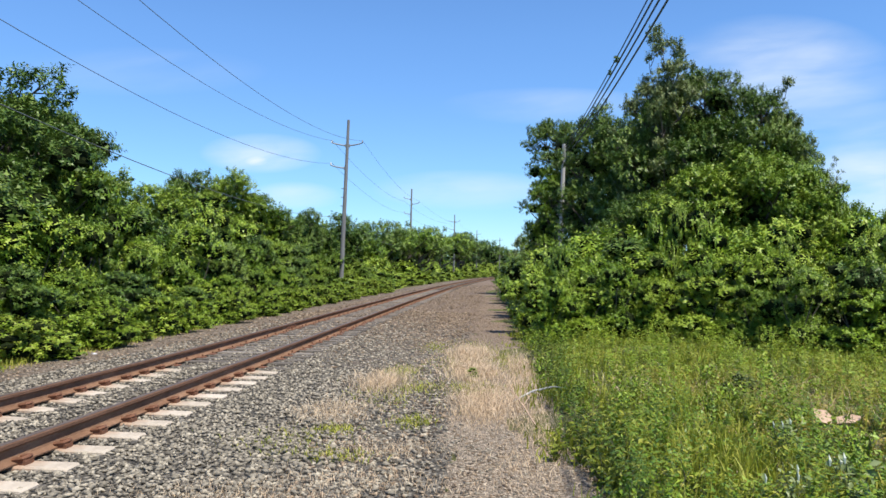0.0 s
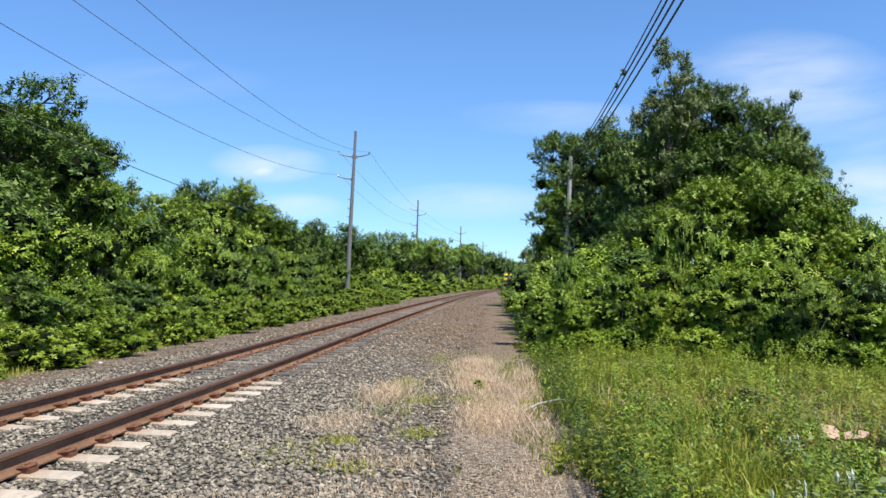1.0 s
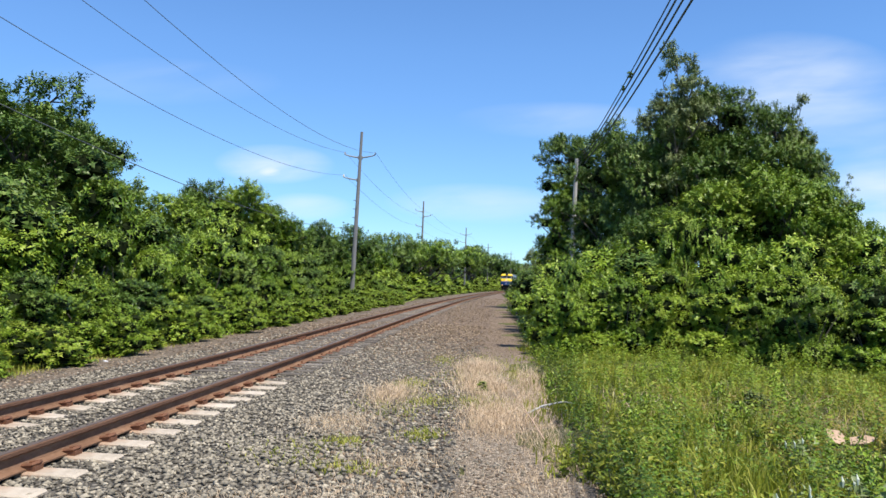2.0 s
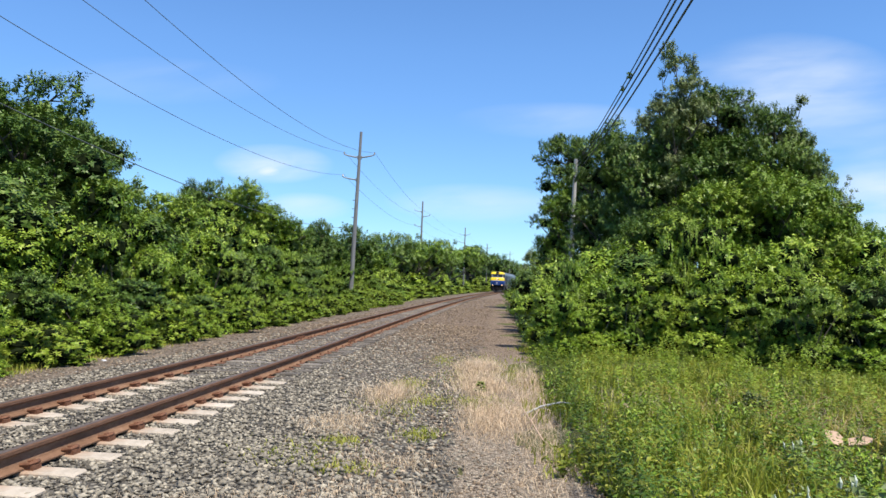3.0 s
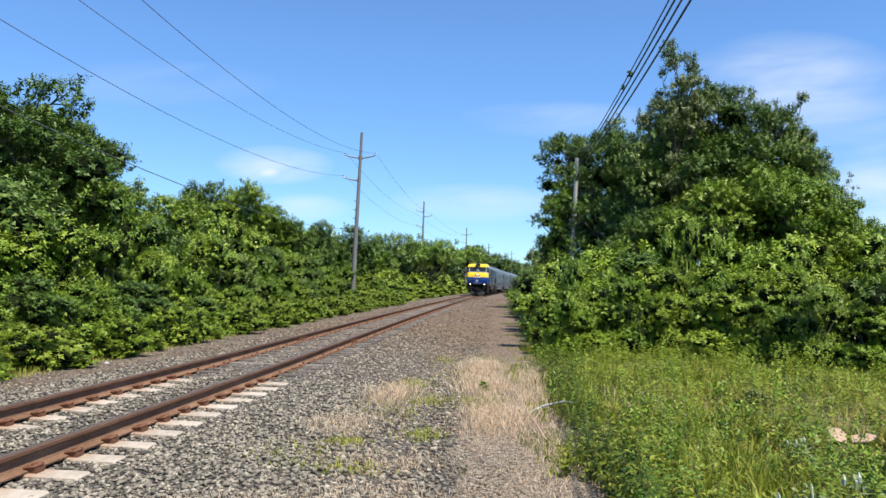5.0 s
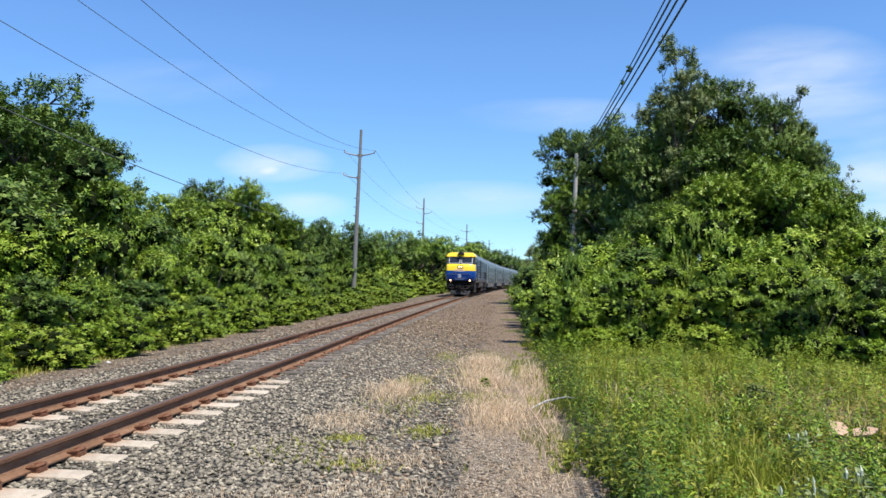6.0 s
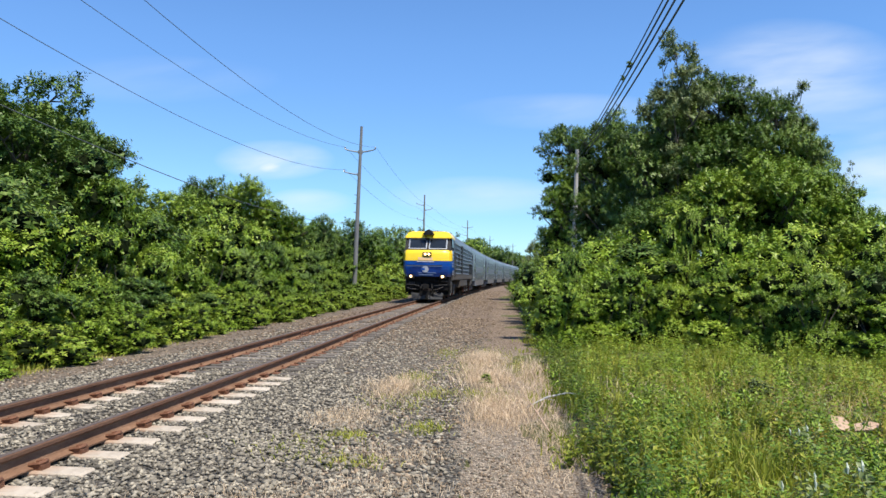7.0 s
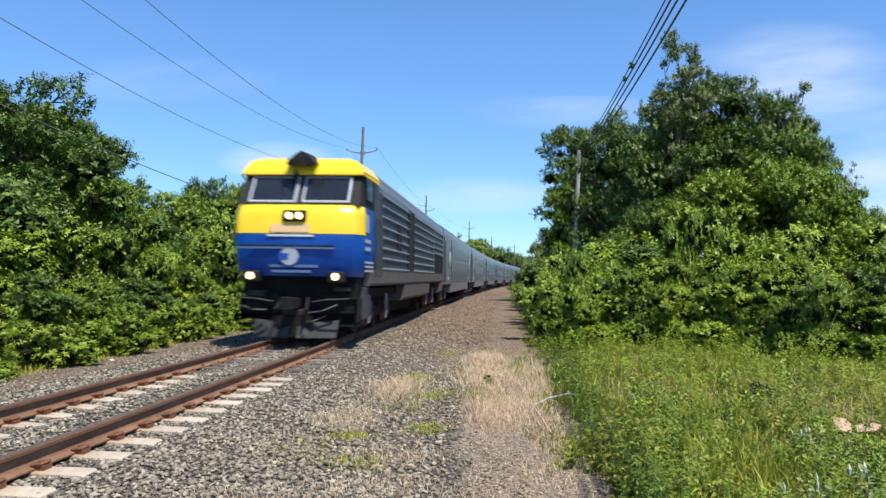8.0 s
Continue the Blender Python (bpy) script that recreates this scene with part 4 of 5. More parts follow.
POLES = [((-10.6, -6.0, GROUND_Z), (-10.6, -6.0, 12.7)), ((-10.32, 55.0, GROUND_Z), (-9.98, 55.0, 12.75)), ((-10.35, 108.0, GROUND_Z), (-10.25, 108.0, 13.75)), ((-6.0, 160.0, GROUND_Z), (-5.95, 160.0, 14.3)), ((-1.6, 214.0, GROUND_Z), (-1.6, 214.0, 14.3)), ((6.2, 272.0, GROUND_Z), (6.2, 272.0, 15.2))]
ARMS = [(10.84, -1.15, 2.2), (10.84, 1.1, 2.6), (9.17, -1.15, 2.3)]


def lines():
    for k, (b, t) in enumerate(POLES):
        utility_pole(b, t, [(h + (t[2] - 12.75) * 0.8, r) for h, r, _ in ARMS] if k != 2 else [(11.9, -1.1), (11.2, 1.1), (9.75, -1.0)])
    for (b0, t0), (b1, t1) in zip(POLES, POLES[1:]):
        for h, r, sag in ARMS:
            a = (t0[0] + r, t0[1], h + 0.36 + (t0[2] - 12.75) * 0.8)
            b = (t1[0] + r, t1[1], h + 0.36 + (t1[2] - 12.75) * 0.8)
            sagging("power_line", a, b, sag if b[1] < 60 else 0.8, 0.010, M_WIRE_GREY, "thin grey overhead power wire")
        first = b0[1] < 0
        sagging("low_cable", (b0[0] - 0.1, b0[1], (7.15 if first else 5.35) + rise(b0[1])), (b1[0] - 0.1, b1[1], 5.35 + rise(b1[1])), 1.7 if first else 1.0, 0.013, M_WIRE_GREY, "grey low-hung cable on the poles")
    utility_pole((4.62, 46.0, GROUND_Z), (4.86, 46.0, 9.5), [], 0.15, 0.11)
    utility_pole((3.1, -12.0, GROUND_Z), (3.1, -12.0, 9.5), [], 0.15, 0.11)
    for dx, dz, r in ((0.02, -0.05, 0.020), (0.13, -0.15, 0.028), (0.20, -0.35, 0.028), (0.28, -0.60, 0.030)):
        sagging("overhead_cable", (3.1 + dx, -12.0, 9.4 + dz), (4.86 + dx * 0.5, 46.0, 9.4 + dz), 0.9, r, M_WIRE, "thick black overhead cable")


lines()


def vine_tufts():
    """Tufts of vine that have climbed along one cable."""
    for y, z, s in ((24.4, 8.48, 0.09), (26.0, 8.5, 0.07), (36.0, 8.80, 0.11), (37.2, 8.85, 0.09)):
        x = 3.12 + 1.75 * (y + 12) / 58
        v = place(("shrub", "b", 2), shrub("b", 2), pose(x, y, z - 0.12, 0, 0, y * 40) @ Matrix.Diagonal((s, s, s, 1)))
        v.name = "vine_tuft"
        tagged(v, "tuft of green vine caught on a cable", "vine", "vine tufts on the cable")


vine_tufts()

# ---- the train ----
LOCO_L, COACH_L, GAP = 22.9, 25.9, 0.7
SPEED = 29.6
NOSE_END = 16.9           # where the nose stands at 8 s, in metres up the line


def side_section(half, z0, z1, roof):
    """A car body's cross section: upright sides and a rounded roof."""
    right = [(half, z0), (half, z1), (half - 0.05, z1 + 0.20), (half - 0.22, z1 + 0.40), (half - 0.70, roof - 0.05), (0.35, roof)]
    return right + [(-x, z) for x, z in right[::-1]]


def ring(section, y):
    return [(x, y, z) for x, z in section]


def wheel(parent, x, y):
    bm = bmesh.new()
    s = 1 if x > 0 else -1
    tube(bm, [(x - s * 0.07, y, 0.50), (x - s * 0.045, y, 0.50), (x - s * 0.04, y, 0.50), (x + s * 0.07, y, 0.50)], [0.53, 0.53, 0.50, 0.495], 20)
    w = part("wheel", bm, M_BRAKE, parent, "worn steel wheel")
    bm = bmesh.new()
    tube(bm, [(x + s * 0.06, y, 0.50), (x + s * 0.22, y, 0.50), (x + s * 0.26, y, 0.50)], [0.17, 0.16, 0.10], 10)
    part("axle_box", bm, M_DARK, w, "dark axle box")


def bogie(thing, y, base):
    bm = bmesh.new()
    for s in (-1, 1):
        loft(bm, [[(x, y + dy, z) for dy, z in ((-base * 0.85, 0.62), (-base * 0.8, 0.86), (-0.5, 0.86), (-0.35, 0.70), (0.35, 0.70), (0.5, 0.86), (base * 0.8, 0.86), (base * 0.85, 0.62), (0.45, 0.42), (-0.45, 0.42))] for x in (s * 0.93, s * 1.12)])
        for dy in (-0.35, 0.35):
            tube(bm, [(s * 1.03, y + dy, 0.72), (s * 1.03, y + dy, 1.05)], 0.12, 8)
    box(bm, (-0.95, y - 0.3, 0.45), (0.95, y + 0.3, 0.95))
    box(bm, (-0.66, y - base * 0.7, 0.22), (0.66, y + base * 0.7, 0.9))
    b = part("bogie_frame", bm, M_DARK, thing, "dark steel bogie frame")
    for dy in (-base * 0.5, base * 0.5):
        for x in (-0.7525, 0.7525):
            wheel(b, x, y + dy)
        bm = bmesh.new()
        tube(bm, [(-0.8, y + dy, 0.5), (0.8, y + dy, 0.5)], 0.08, 8)
        part("axle", bm, M_DARK, b)
        for s in (-1, 1):
            bm = bmesh.new()
            box(bm, (s * 1.16 - 0.10, y + dy - 0.16, 0.40), (s * 1.16 + 0.10, y + dy + 0.16, 0.80))
            part("journal_box", bm, M_SKIRT, b, "dusty grey journal box", bevel=0.03)
            bm = bmesh.new()
            tube(bm, [(s * 1.14, y + dy + 0.34, 0.34), (s * 1.14, y + dy + 0.34, 0.86)], [0.07, 0.09], 8)
            part("spring", bm, M_CLIP, b, "rusty spring")
            bm = bmesh.new()
            tube(bm, [(s * 1.22, y + dy - 0.24, 0.30), (s * 1.22, y + dy - 0.24, 0.66), (s * 1.22, y + dy - 0.24, 0.68), (s * 1.22, y + dy - 0.24, 1.02)], [0.045, 0.045, 0.062, 0.062], 8)
            part("damper", bm, M_GALV, b, "pale grey damper")
            bm = bmesh.new()
            tube(bm, [(s * 1.06, y + dy, 0.50), (s * 1.13, y + dy, 0.50)], [0.30, 0.28], 14)
            part("brake_disc", bm, M_DISC, b, "red-brown brake disc")
    return b


def plate(name, thing, corners, depth, mat, label="", bevel=0.0):
    """A flat panel by its four corners, given thickness along its normal."""
    c = [Vector(p) for p in corners]
    n = (c[1] - c[0]).cross(c[3] - c[0]).normalized() * depth
    bm = bmesh.new()
    loft(bm, [[p - n * 0.5 for p in c], [p + n * 0.5 for p in c]])
    return part(name, bm, mat, thing, label, bevel=bevel)


def nose_ring(z, front, half, back):
    """The nose in plan: a nearly flat face with chamfered corners; the nose points to -y."""
    return [(-half, back, z), (-half, front + 0.42, z), (-half + 0.16, front + 0.10, z), (-half + 0.55, front + 0.02, z), (0, front, z), (half - 0.55, front + 0.02, z), (half - 0.16, front + 0.10, z), (half, front + 0.42, z), (half, back, z)]


def rounded(ob):
    """Curved sheet metal: smooth but for its real edges."""
    ob.data.polygons.foreach_set("use_smooth", [True] * len(ob.data.polygons))
    ob.data.set_sharp_from_angle(angle=radians(38))


def locomotive():
    e = new("locomotive")
    tagged(e, "yellow-nosed blue and silver diesel locomotive with lit headlights", "locomotive")
    F = -LOCO_L / 2
    B = LOCO_L / 2
    # cab
    bm = bmesh.new()
    loft(bm, [nose_ring(1.50, F + 0.20, 1.40, F + 2.6), nose_ring(1.72, F + 0.07, 1.48, F + 2.6), nose_ring(2.20, F, 1.52, F + 2.6), nose_ring(2.47, F, 1.52, F + 2.6)])
    rounded(part("lower_nose", bm, M_BLUE, e, "glossy blue lower nose"))
    bm = bmesh.new()
    loft(bm, [nose_ring(2.47, F - 0.005, 1.525, F + 0.72), nose_ring(2.90, F + 0.04, 1.515, F + 0.72), nose_ring(3.11, F + 0.13, 1.49, F + 0.72), nose_ring(3.14, F + 0.18, 1.47, F + 0.72)])
    rounded(part("nose_band", bm, M_YELLOW, e, "yellow band across the nose"))
    bm = bmesh.new()
    loft(bm, [[(-1.50, F + 0.70, z), (-1.50, F + 2.6, z), (1.50, F + 2.6, z), (1.50, F + 0.70, z)] for z in (2.47, 3.14)])
    cab = part("cab_side", bm, M_BLUE, e, "blue cab side")
    # raked windscreen wall
    bm = bmesh.new()
    loft(bm, [[(-1.44, F + 0.28, 3.13), (1.44, F + 0.28, 3.13), (1.48, F + 2.6, 3.13), (-1.48, F + 2.6, 3.13)], [(-1.38, F + 0.78, 3.92), (1.38, F + 0.78, 3.92), (1.45, F + 2.6, 3.92), (-1.45, F + 2.6, 3.92)]])
    wall = part("windscreen_wall", bm, M_BLACK, e, "dark grey windscreen surround")

    def on_screen(x, u, out=0.0):
        return Vector((x, F + 0.28 + 0.50 * u - out * 0.84, 3.13 + 0.79 * u + out * 0.54))
    for s in (-1, 1):
        x0, x1 = s * 0.12, s * 1.14
        lo, hi = min(x0, x1), max(x0, x1)
        plate("windscreen", wall, [on_screen(lo, 0.14, 0.012), on_screen(hi, 0.14, 0.012), on_screen(hi, 0.86, 0.012), on_screen(lo, 0.86, 0.012)], 0.015, M_GLASS, "dark windscreen pane")
        for a, b in (((lo, 0.09), (hi, 0.14)), ((lo, 0.86), (hi, 0.90)), ((lo - 0.05, 0.09), (lo, 0.90)), ((hi, 0.09), (hi + 0.06, 0.90))):
            plate("screen_frame", wall, [on_screen(a[0], a[1], 0.02), on_screen(b[0], a[1], 0.02), on_screen(b[0], b[1], 0.02), on_screen(a[0], b[1], 0.02)], 0.03, M_EMBLEM, "pale metal window frame")
        bm = bmesh.new()
        tube(bm, [on_screen(s * 0.55, 0.90, 0.05), on_screen(s * 0.35, 0.30, 0.05)], 0.012, 5)
        part("wiper", bm, M_BLACK, wall, "black wiper arm")
    # yellow cab roof
    bm = bmesh.new()
    loft(bm, [[(-1.45, F + 0.62, 3.90), (1.45, F + 0.62, 3.90), (1.51, F + 2.54, 3.86), (-1.51, F + 2.54, 3.86)], [(-1.46, F + 0.64, 3.98), (1.46, F + 0.64, 3.98), (1.51, F + 2.54, 4.00), (-1.51, F + 2.54, 4.00)], [(-1.30, F + 0.76, 4.22), (1.30, F + 0.76, 4.22), (1.34, F + 2.54, 4.24), (-1.34, F + 2.54, 4.24)], [(-1.05, F + 0.98, 4.33), (1.05, F + 0.98, 4.33), (1.08, F + 2.54, 4.39), (-1.08, F + 2.54, 4.39)]])
    roof = part("cab_roof", bm, M_YELLOW, e, "yellow cab roof")
    bm = bmesh.new()
    loft(bm, [[(-0.36, F + 0.42, 4.12), (-0.30, F + 0.42, 4.10), (0.30, F + 0.42, 4.10), (0.36, F + 0.42, 4.12), (0.17, F + 0.42, 4.33), (0, F + 0.42, 4.43), (-0.17, F + 0.42, 4.33)], [(-0.36, F + 0.95, 4.2), (-0.3, F + 0.95, 4.18), (0.3, F + 0.95, 4.18), (0.36, F + 0.95, 4.2), (0.2, F + 0.95, 4.38), (0, F + 0.95, 4.47), (-0.2, F + 0.95, 4.38)]])
    hood = part("roof_light_hood", bm, M_BLACK, roof, "black hood over the roof lights")
    for x in (-0.2, 0.2):
        bm = bmesh.new()
        tube(bm, [(x, F + 0.36, 4.16), (x, F + 0.55, 4.16)], [0.10, 0.07], 12)
        part("roof_light", bm, M_DARK, roof, "unlit dark roof light")
    bm = bmesh.new()
    tube(bm, [(-0.16, F + 0.66, 3.96), (-0.10, F + 0.40, 3.85), (-0.12, F + 0.50, 3.62)], [0.05, 0.07, 0.03], 8)
    part("horn_bracket", bm, M_DARK, roof, "black bracket below the hood")
    # car body behind the cab
    bm = bmesh.new()
    sec = side_section(1.50, 1.37, 3.84, 4.46)
    loft(bm, [ring(sec, F + 2.55), ring(sec, B - 0.1), [(x * 0.97, B, z) for x, z in sec]])
    body = part("car_body", bm, M_STEEL, e, "dull silver steel car body")
    bm = bmesh.new()
    loft(bm, [[(x, y, z + 0.012) for x, z in ((1.455, 4.04), (1.285, 4.24), (0.80, 4.41), (0.35, 4.46), (-0.35, 4.46), (-0.80, 4.41), (-1.285, 4.24), (-1.455, 4.04))] for y in (F + 2.56, B - 0.15)])
    part("roof_sheet", bm, M_ROOF, body, "grey metal roof")
    for s in (-1, 1):
        for y0, y1, za, zb in ((F + 3.1, F + 8.6, 1.72, 3.66), (F + 9.9, F + 17.6, 1.72, 3.66), (F + 17.9, F + 22.5, 2.62, 3.66)):
            # A flat dark plate paints the shade between the silver ribs.
            panel = plate("side_panel", body, [(s * 1.500, y0, za), (s * 1.500, y1, za), (s * 1.500, y1, zb), (s * 1.500, y0, zb)], 0.016, M_SHADE_AND_PANEL, "steel side panel with groove shade in its colour")
            rows = int(round((zb - za) / 0.27))
            for k in range(rows + 1):
                z = za + (zb - za) * k / rows
                bm = bmesh.new()
                tube(bm, [(s * 1.515, y0, z), (s * 1.515, y1, z)], 0.042, 6)
                part("fluting", bm, M_STEEL, panel, "raised silver rib")
        for y0, y1, z0, z1, n in ((F + 8.4, F + 10.0, 1.71, 3.74, "door_recess"), (F + 18.0, F + 20.0, 1.71, 2.58, "grille"), (F + 20.3, F + 22.3, 1.71, 2.58, "grille"), (F + 5.9, F + 6.7, 2.3, 3.1, "side_hatch")):
            g = plate(n, body, [(s * 1.52, y0, z0), (s * 1.52, y1, z0), (s * 1.52, y1, z1), (s * 1.52, y0, z1)], 0.05, M_BLACK, "dark recessed " + n.replace("_", " "))
            for k in range(4 if n == "grille" else 0):
                z = z0 + (z1 - z0) * (k + 0.5) / 4
                bm = bmesh.new()
                box(bm, (s * 1.54 - 0.02, y0 + 0.05, z), (s * 1.54 + 0.02, y1 - 0.05, z + 0.03))
                part("slat", bm, M_DARK, g)
        plate("cab_rear_panel", body, [(s * 1.502, F + 2.6, 1.70), (s * 1.502, F + 3.05, 1.70), (s * 1.502, F + 3.05, 3.70), (s * 1.502, F + 2.6, 3.70)], 0.02, M_SHADE_AND_PANEL, "dark panel behind the cab")
        # cab side window, door, handrails, markings
        plate("side_window", cab, [(s * 1.47, F + 1.0, 3.34), (s * 1.47, F + 1.75, 3.34), (s * 1.455, F + 1.75, 3.86), (s * 1.455, F + 1.0, 3.86)], 0.04, M_GLASS, "dark cab side window")
        plate("cab_door", cab, [(s * 1.525, F + 1.95, 1.70), (s * 1.525, F + 2.5, 1.70), (s * 1.485, F + 2.5, 3.84), (s * 1.485, F + 1.95, 3.84)], 0.03, M_SHADE_AND_PANEL, "dark grey cab door")
        for y in (F + 1.88, F + 2.58):
            bm = bmesh.new()
            tube(bm, [(s * 1.54, y, 1.5), (s * 1.60, y, 1.56), (s * 1.60, y, 2.95), (s * 1.53, y, 3.0)], 0.018, 5)
            part("handrail", bm, M_PLOUGH, cab, "pale handrail")
        for z, h, y1 in ((2.55, 0.42, 1.05), (2.30, 0.09, 1.30), (2.12, 0.09, 1.30), (1.62, 0.05, 1.7), (1.72, 0.05, 1.7), (1.82, 0.05, 1.7)):
            plate("marking_bar", cab, [(s * 1.532, F + 0.62, z), (s * 1.532, F + y1, z), (s * 1.532, F + y1, z + h), (s * 1.532, F + 0.62, z + h)], 0.008, M_EMBLEM, "pale painted bar")
    # nose fittings
    bm = bmesh.new()
    box(bm, (-0.27, F - 0.04, 2.74), (0.27, F + 0.2, 3.00))
    hb = part("headlight_box", bm, M_BLACK, e, "dark headlight box", bevel=0.03)
    for x in (-0.115, 0.115):
        bm = bmesh.new()
        tube(bm, [(x, F - 0.06, 2.87), (x, F - 0.02, 2.87)], [0.07, 0.085], 14)
        part("headlight", bm, M_LAMP, hb, "lit warm white headlight")
    for s in (-1, 1):
        bm = bmesh.new()
        box(bm, (s * 0.98 - 0.18, F - 0.06, 1.36), (s * 0.98 + 0.18, F + 0.3, 1.62))
        lb = part("ditch_light_box", bm, M_BLACK, e, "black ditch light box", bevel=0.03)
        bm = bmesh.new()
        tube(bm, [(s * 0.98, F - 0.08, 1.50), (s * 0.98, F - 0.04, 1.50)], [0.075, 0.09], 14)
        part("ditch_light", bm, M_LAMP, lb, "lit warm white ditch light")
    plate("number_plate", e, [(-0.55, F - 0.008, 2.50), (0.35, F - 0.008, 2.50), (0.35, F + 0.012, 2.68), (-0.55, F + 0.012, 2.68)], 0.012, M_PINK, "faded plate of plain bars")
    for z, x0, x1, m in ((2.40, -0.62, 0.45, M_WHITE), (2.16, -1.3, 0.95, M_BLACK), (2.12, -1.3, 0.95, M_BAR)):
        plate("nose_bar", e, [(x0, F - 0.012, z), (x1, F - 0.012, z), (x1, F - 0.012, z + 0.045), (x0, F - 0.012, z + 0.045)], 0.016, m, "thin bar across the nose")
    bm = bmesh.new()
    tube(bm, [(-0.1, F - 0.02, 1.95), (-0.1, F + 0.08, 1.95)], 0.205, 24)
    emblem = part("emblem", bm, M_EMBLEM, e, "pale round emblem")
    plate("emblem_bar", emblem, [(-0.34, F - 0.024, 1.88), (-0.12, F - 0.024, 1.88), (-0.12, F - 0.024, 2.02), (-0.34, F - 0.024, 2.02)], 0.012, M_BLUE, "blue bar across the emblem")
    for z, x0, x1 in ((1.70, -0.55, 0.55), (1.58, -0.5, 0.4)):
        plate("lettering_bar", e, [(x0, F + 0.06, z), (x1, F + 0.06, z), (x1, F + 0.06, z + 0.06), (x0, F + 0.06, z + 0.06)], 0.08, M_BAR, "faint pale bar of lettering")
    # pilot, coupler, steps
    bm = bmesh.new()
    loft(bm, [[(-1.30, F + 0.62, 0.62), (1.30, F + 0.62, 0.62), (1.30, F + 1.5, 0.62), (-1.30, F + 1.5, 0.62)], [(-1.36, F + 0.55, 1.52), (1.36, F + 0.55, 1.52), (1.44, F + 2.4, 1.52), (-1.44, F + 2.4, 1.52)]])
    part("buffer_beam", bm, M_DARK, e, "black buffer beam")
    for x0, x1, z0, z1, y0, m, what in ((-0.62, -0.42, 0.80, 1.12, 0.36, M_DARK, "receptacle"), (0.40, 0.70, 1.12, 1.30, 0.40, M_DARK, "receptacle"), (-1.18, -0.80, 1.02, 1.16, 0.42, M_PLOUGH, "jumper_socket"), (0.86, 1.22, 1.16, 1.26, 0.42, M_PLOUGH, "jumper_socket"), (-0.26, 0.26, 0.60, 0.74, 0.16, M_BRAKE, "drawbar_carrier")):
        bm = bmesh.new()
        box(bm, (x0, F + y0, z0), (x1, F + 0.64, z1))
        part(what, bm, m, e, bevel=0.02)
    for x0, z0, x1, z1 in ((-1.30, 0.84, -0.66, 0.72), (0.30, 0.66, 1.0, 0.86), (0.20, 0.46, 0.72, 0.60)):
        bm = bmesh.new()
        tube(bm, [(x0, F + 0.20, z0), ((x0 + x1) / 2, F + 0.06, (z0 + z1) / 2 - 0.05), (x1, F + 0.16, z1)], 0.022, 6)
        part("uncoupling_rod", bm, M_SKIRT, e, "dusty grey uncoupling rod")
    for s in (-1, 1):
        bm = bmesh.new()
        loft(bm, [[(s * 0.10, F + 0.02, 0.10), (s * 0.95, F + 0.26, 0.10), (s * 0.95, F + 0.30, 0.10), (s * 0.10, F + 0.06, 0.10)], [(s * 0.10, F + 0.16, 0.42), (s * 1.0, F + 0.36, 0.50), (s * 1.0, F + 0.40, 0.50), (s * 0.10, F + 0.20, 0.42)]])
        part("plough_plate", bm, M_PLOUGH, e, "worn grey plough plate")
        bm = bmesh.new()
        for z in (0.34, 0.66, 0.98):
            box(bm, (s * 1.18 - 0.2, F + 0.55, z), (s * 1.18 + 0.2, F + 0.95, z + 0.04))
        box(bm, (s * 1.39 - 0.015, F + 0.5, 0.46), (s * 1.39 + 0.015, F + 1.0, 0.98))
        part("steps", bm, M_DARK, e, "black boarding steps")
        bm = bmesh.new()
        tube(bm, [(s * 0.45, F - 0.02, 0.92), (s * 0.8, F - 0.06, 0.98), (s * 1.28, F + 0.05, 1.0)], 0.02, 6)
        part("grab_bar", bm, M_PLOUGH, e, "dark steel grab bar")
        bm = bmesh.new()
        tube(bm, [(s * 0.3, F + 0.2, 1.0), (s * 0.36, F - 0.12, 0.75), (s * 0.42, F - 0.1, 0.45), (s * 0.3, F - 0.02, 0.36)], 0.03, 6)
        part("air_hose", bm, M_BLACK, e, "black air hose")
    bm = bmesh.new()
    box(bm, (-0.42, F + 0.14, 0.12), (0.42, F + 0.2, 0.60))
    part("plough_plate", bm, M_DARK, e, "black centre plough plate")
    bm = bmesh.new()
    loft(bm, [[(-0.12, F + 0.3, 0.78), (0.12, F + 0.3, 0.78), (0.12, F + 0.3, 1.0), (-0.12, F + 0.3, 1.0)], [(-0.12, F - 0.15, 0.76), (0.12, F - 0.15, 0.76), (0.12, F - 0.15, 1.02), (-0.12, F - 0.15, 1.02)], [(-0.2, F - 0.38, 0.74), (0.08, F - 0.38, 0.74), (0.08, F - 0.38, 1.04), (-0.2, F - 0.38, 1.04)]])
    part("coupler", bm, M_DARK, e, "dark coupler", bevel=0.02)
    # underframe
    for y0, y1, z0 in ((F + 7.9, F + 15.8, 0.74), (B - 1.9, B - 0.3, 0.74)):
        bm = bmesh.new()
        loft(bm, [[(-1.505, y, 1.30), (1.505, y, 1.30), (1.49, y, z0 + 0.1), (1.35, y, z0), (-1.35, y, z0), (-1.49, y, z0 + 0.1)] for y in (y0, y1)])
        part("skirt", bm, M_SKIRT, e, "dusty grey side skirt and tank")
    for s in (-1, 1):
        bm = bmesh.new()
        box(bm, (s * 1.40 - 0.05, F + 0.95, 0.48), (s * 1.40 + 0.05, F + 1.6, 1.26))
        part("front_skirt", bm, M_PLOUGH, e, "dark grey skirt below the cab", bevel=0.015)
    bm = bmesh.new()
    # First and last box are added fill, black like the shade under the train.
    box(bm, (-0.62, F + 0.9, 0.24), (0.62, B - 0.6, 1.1))
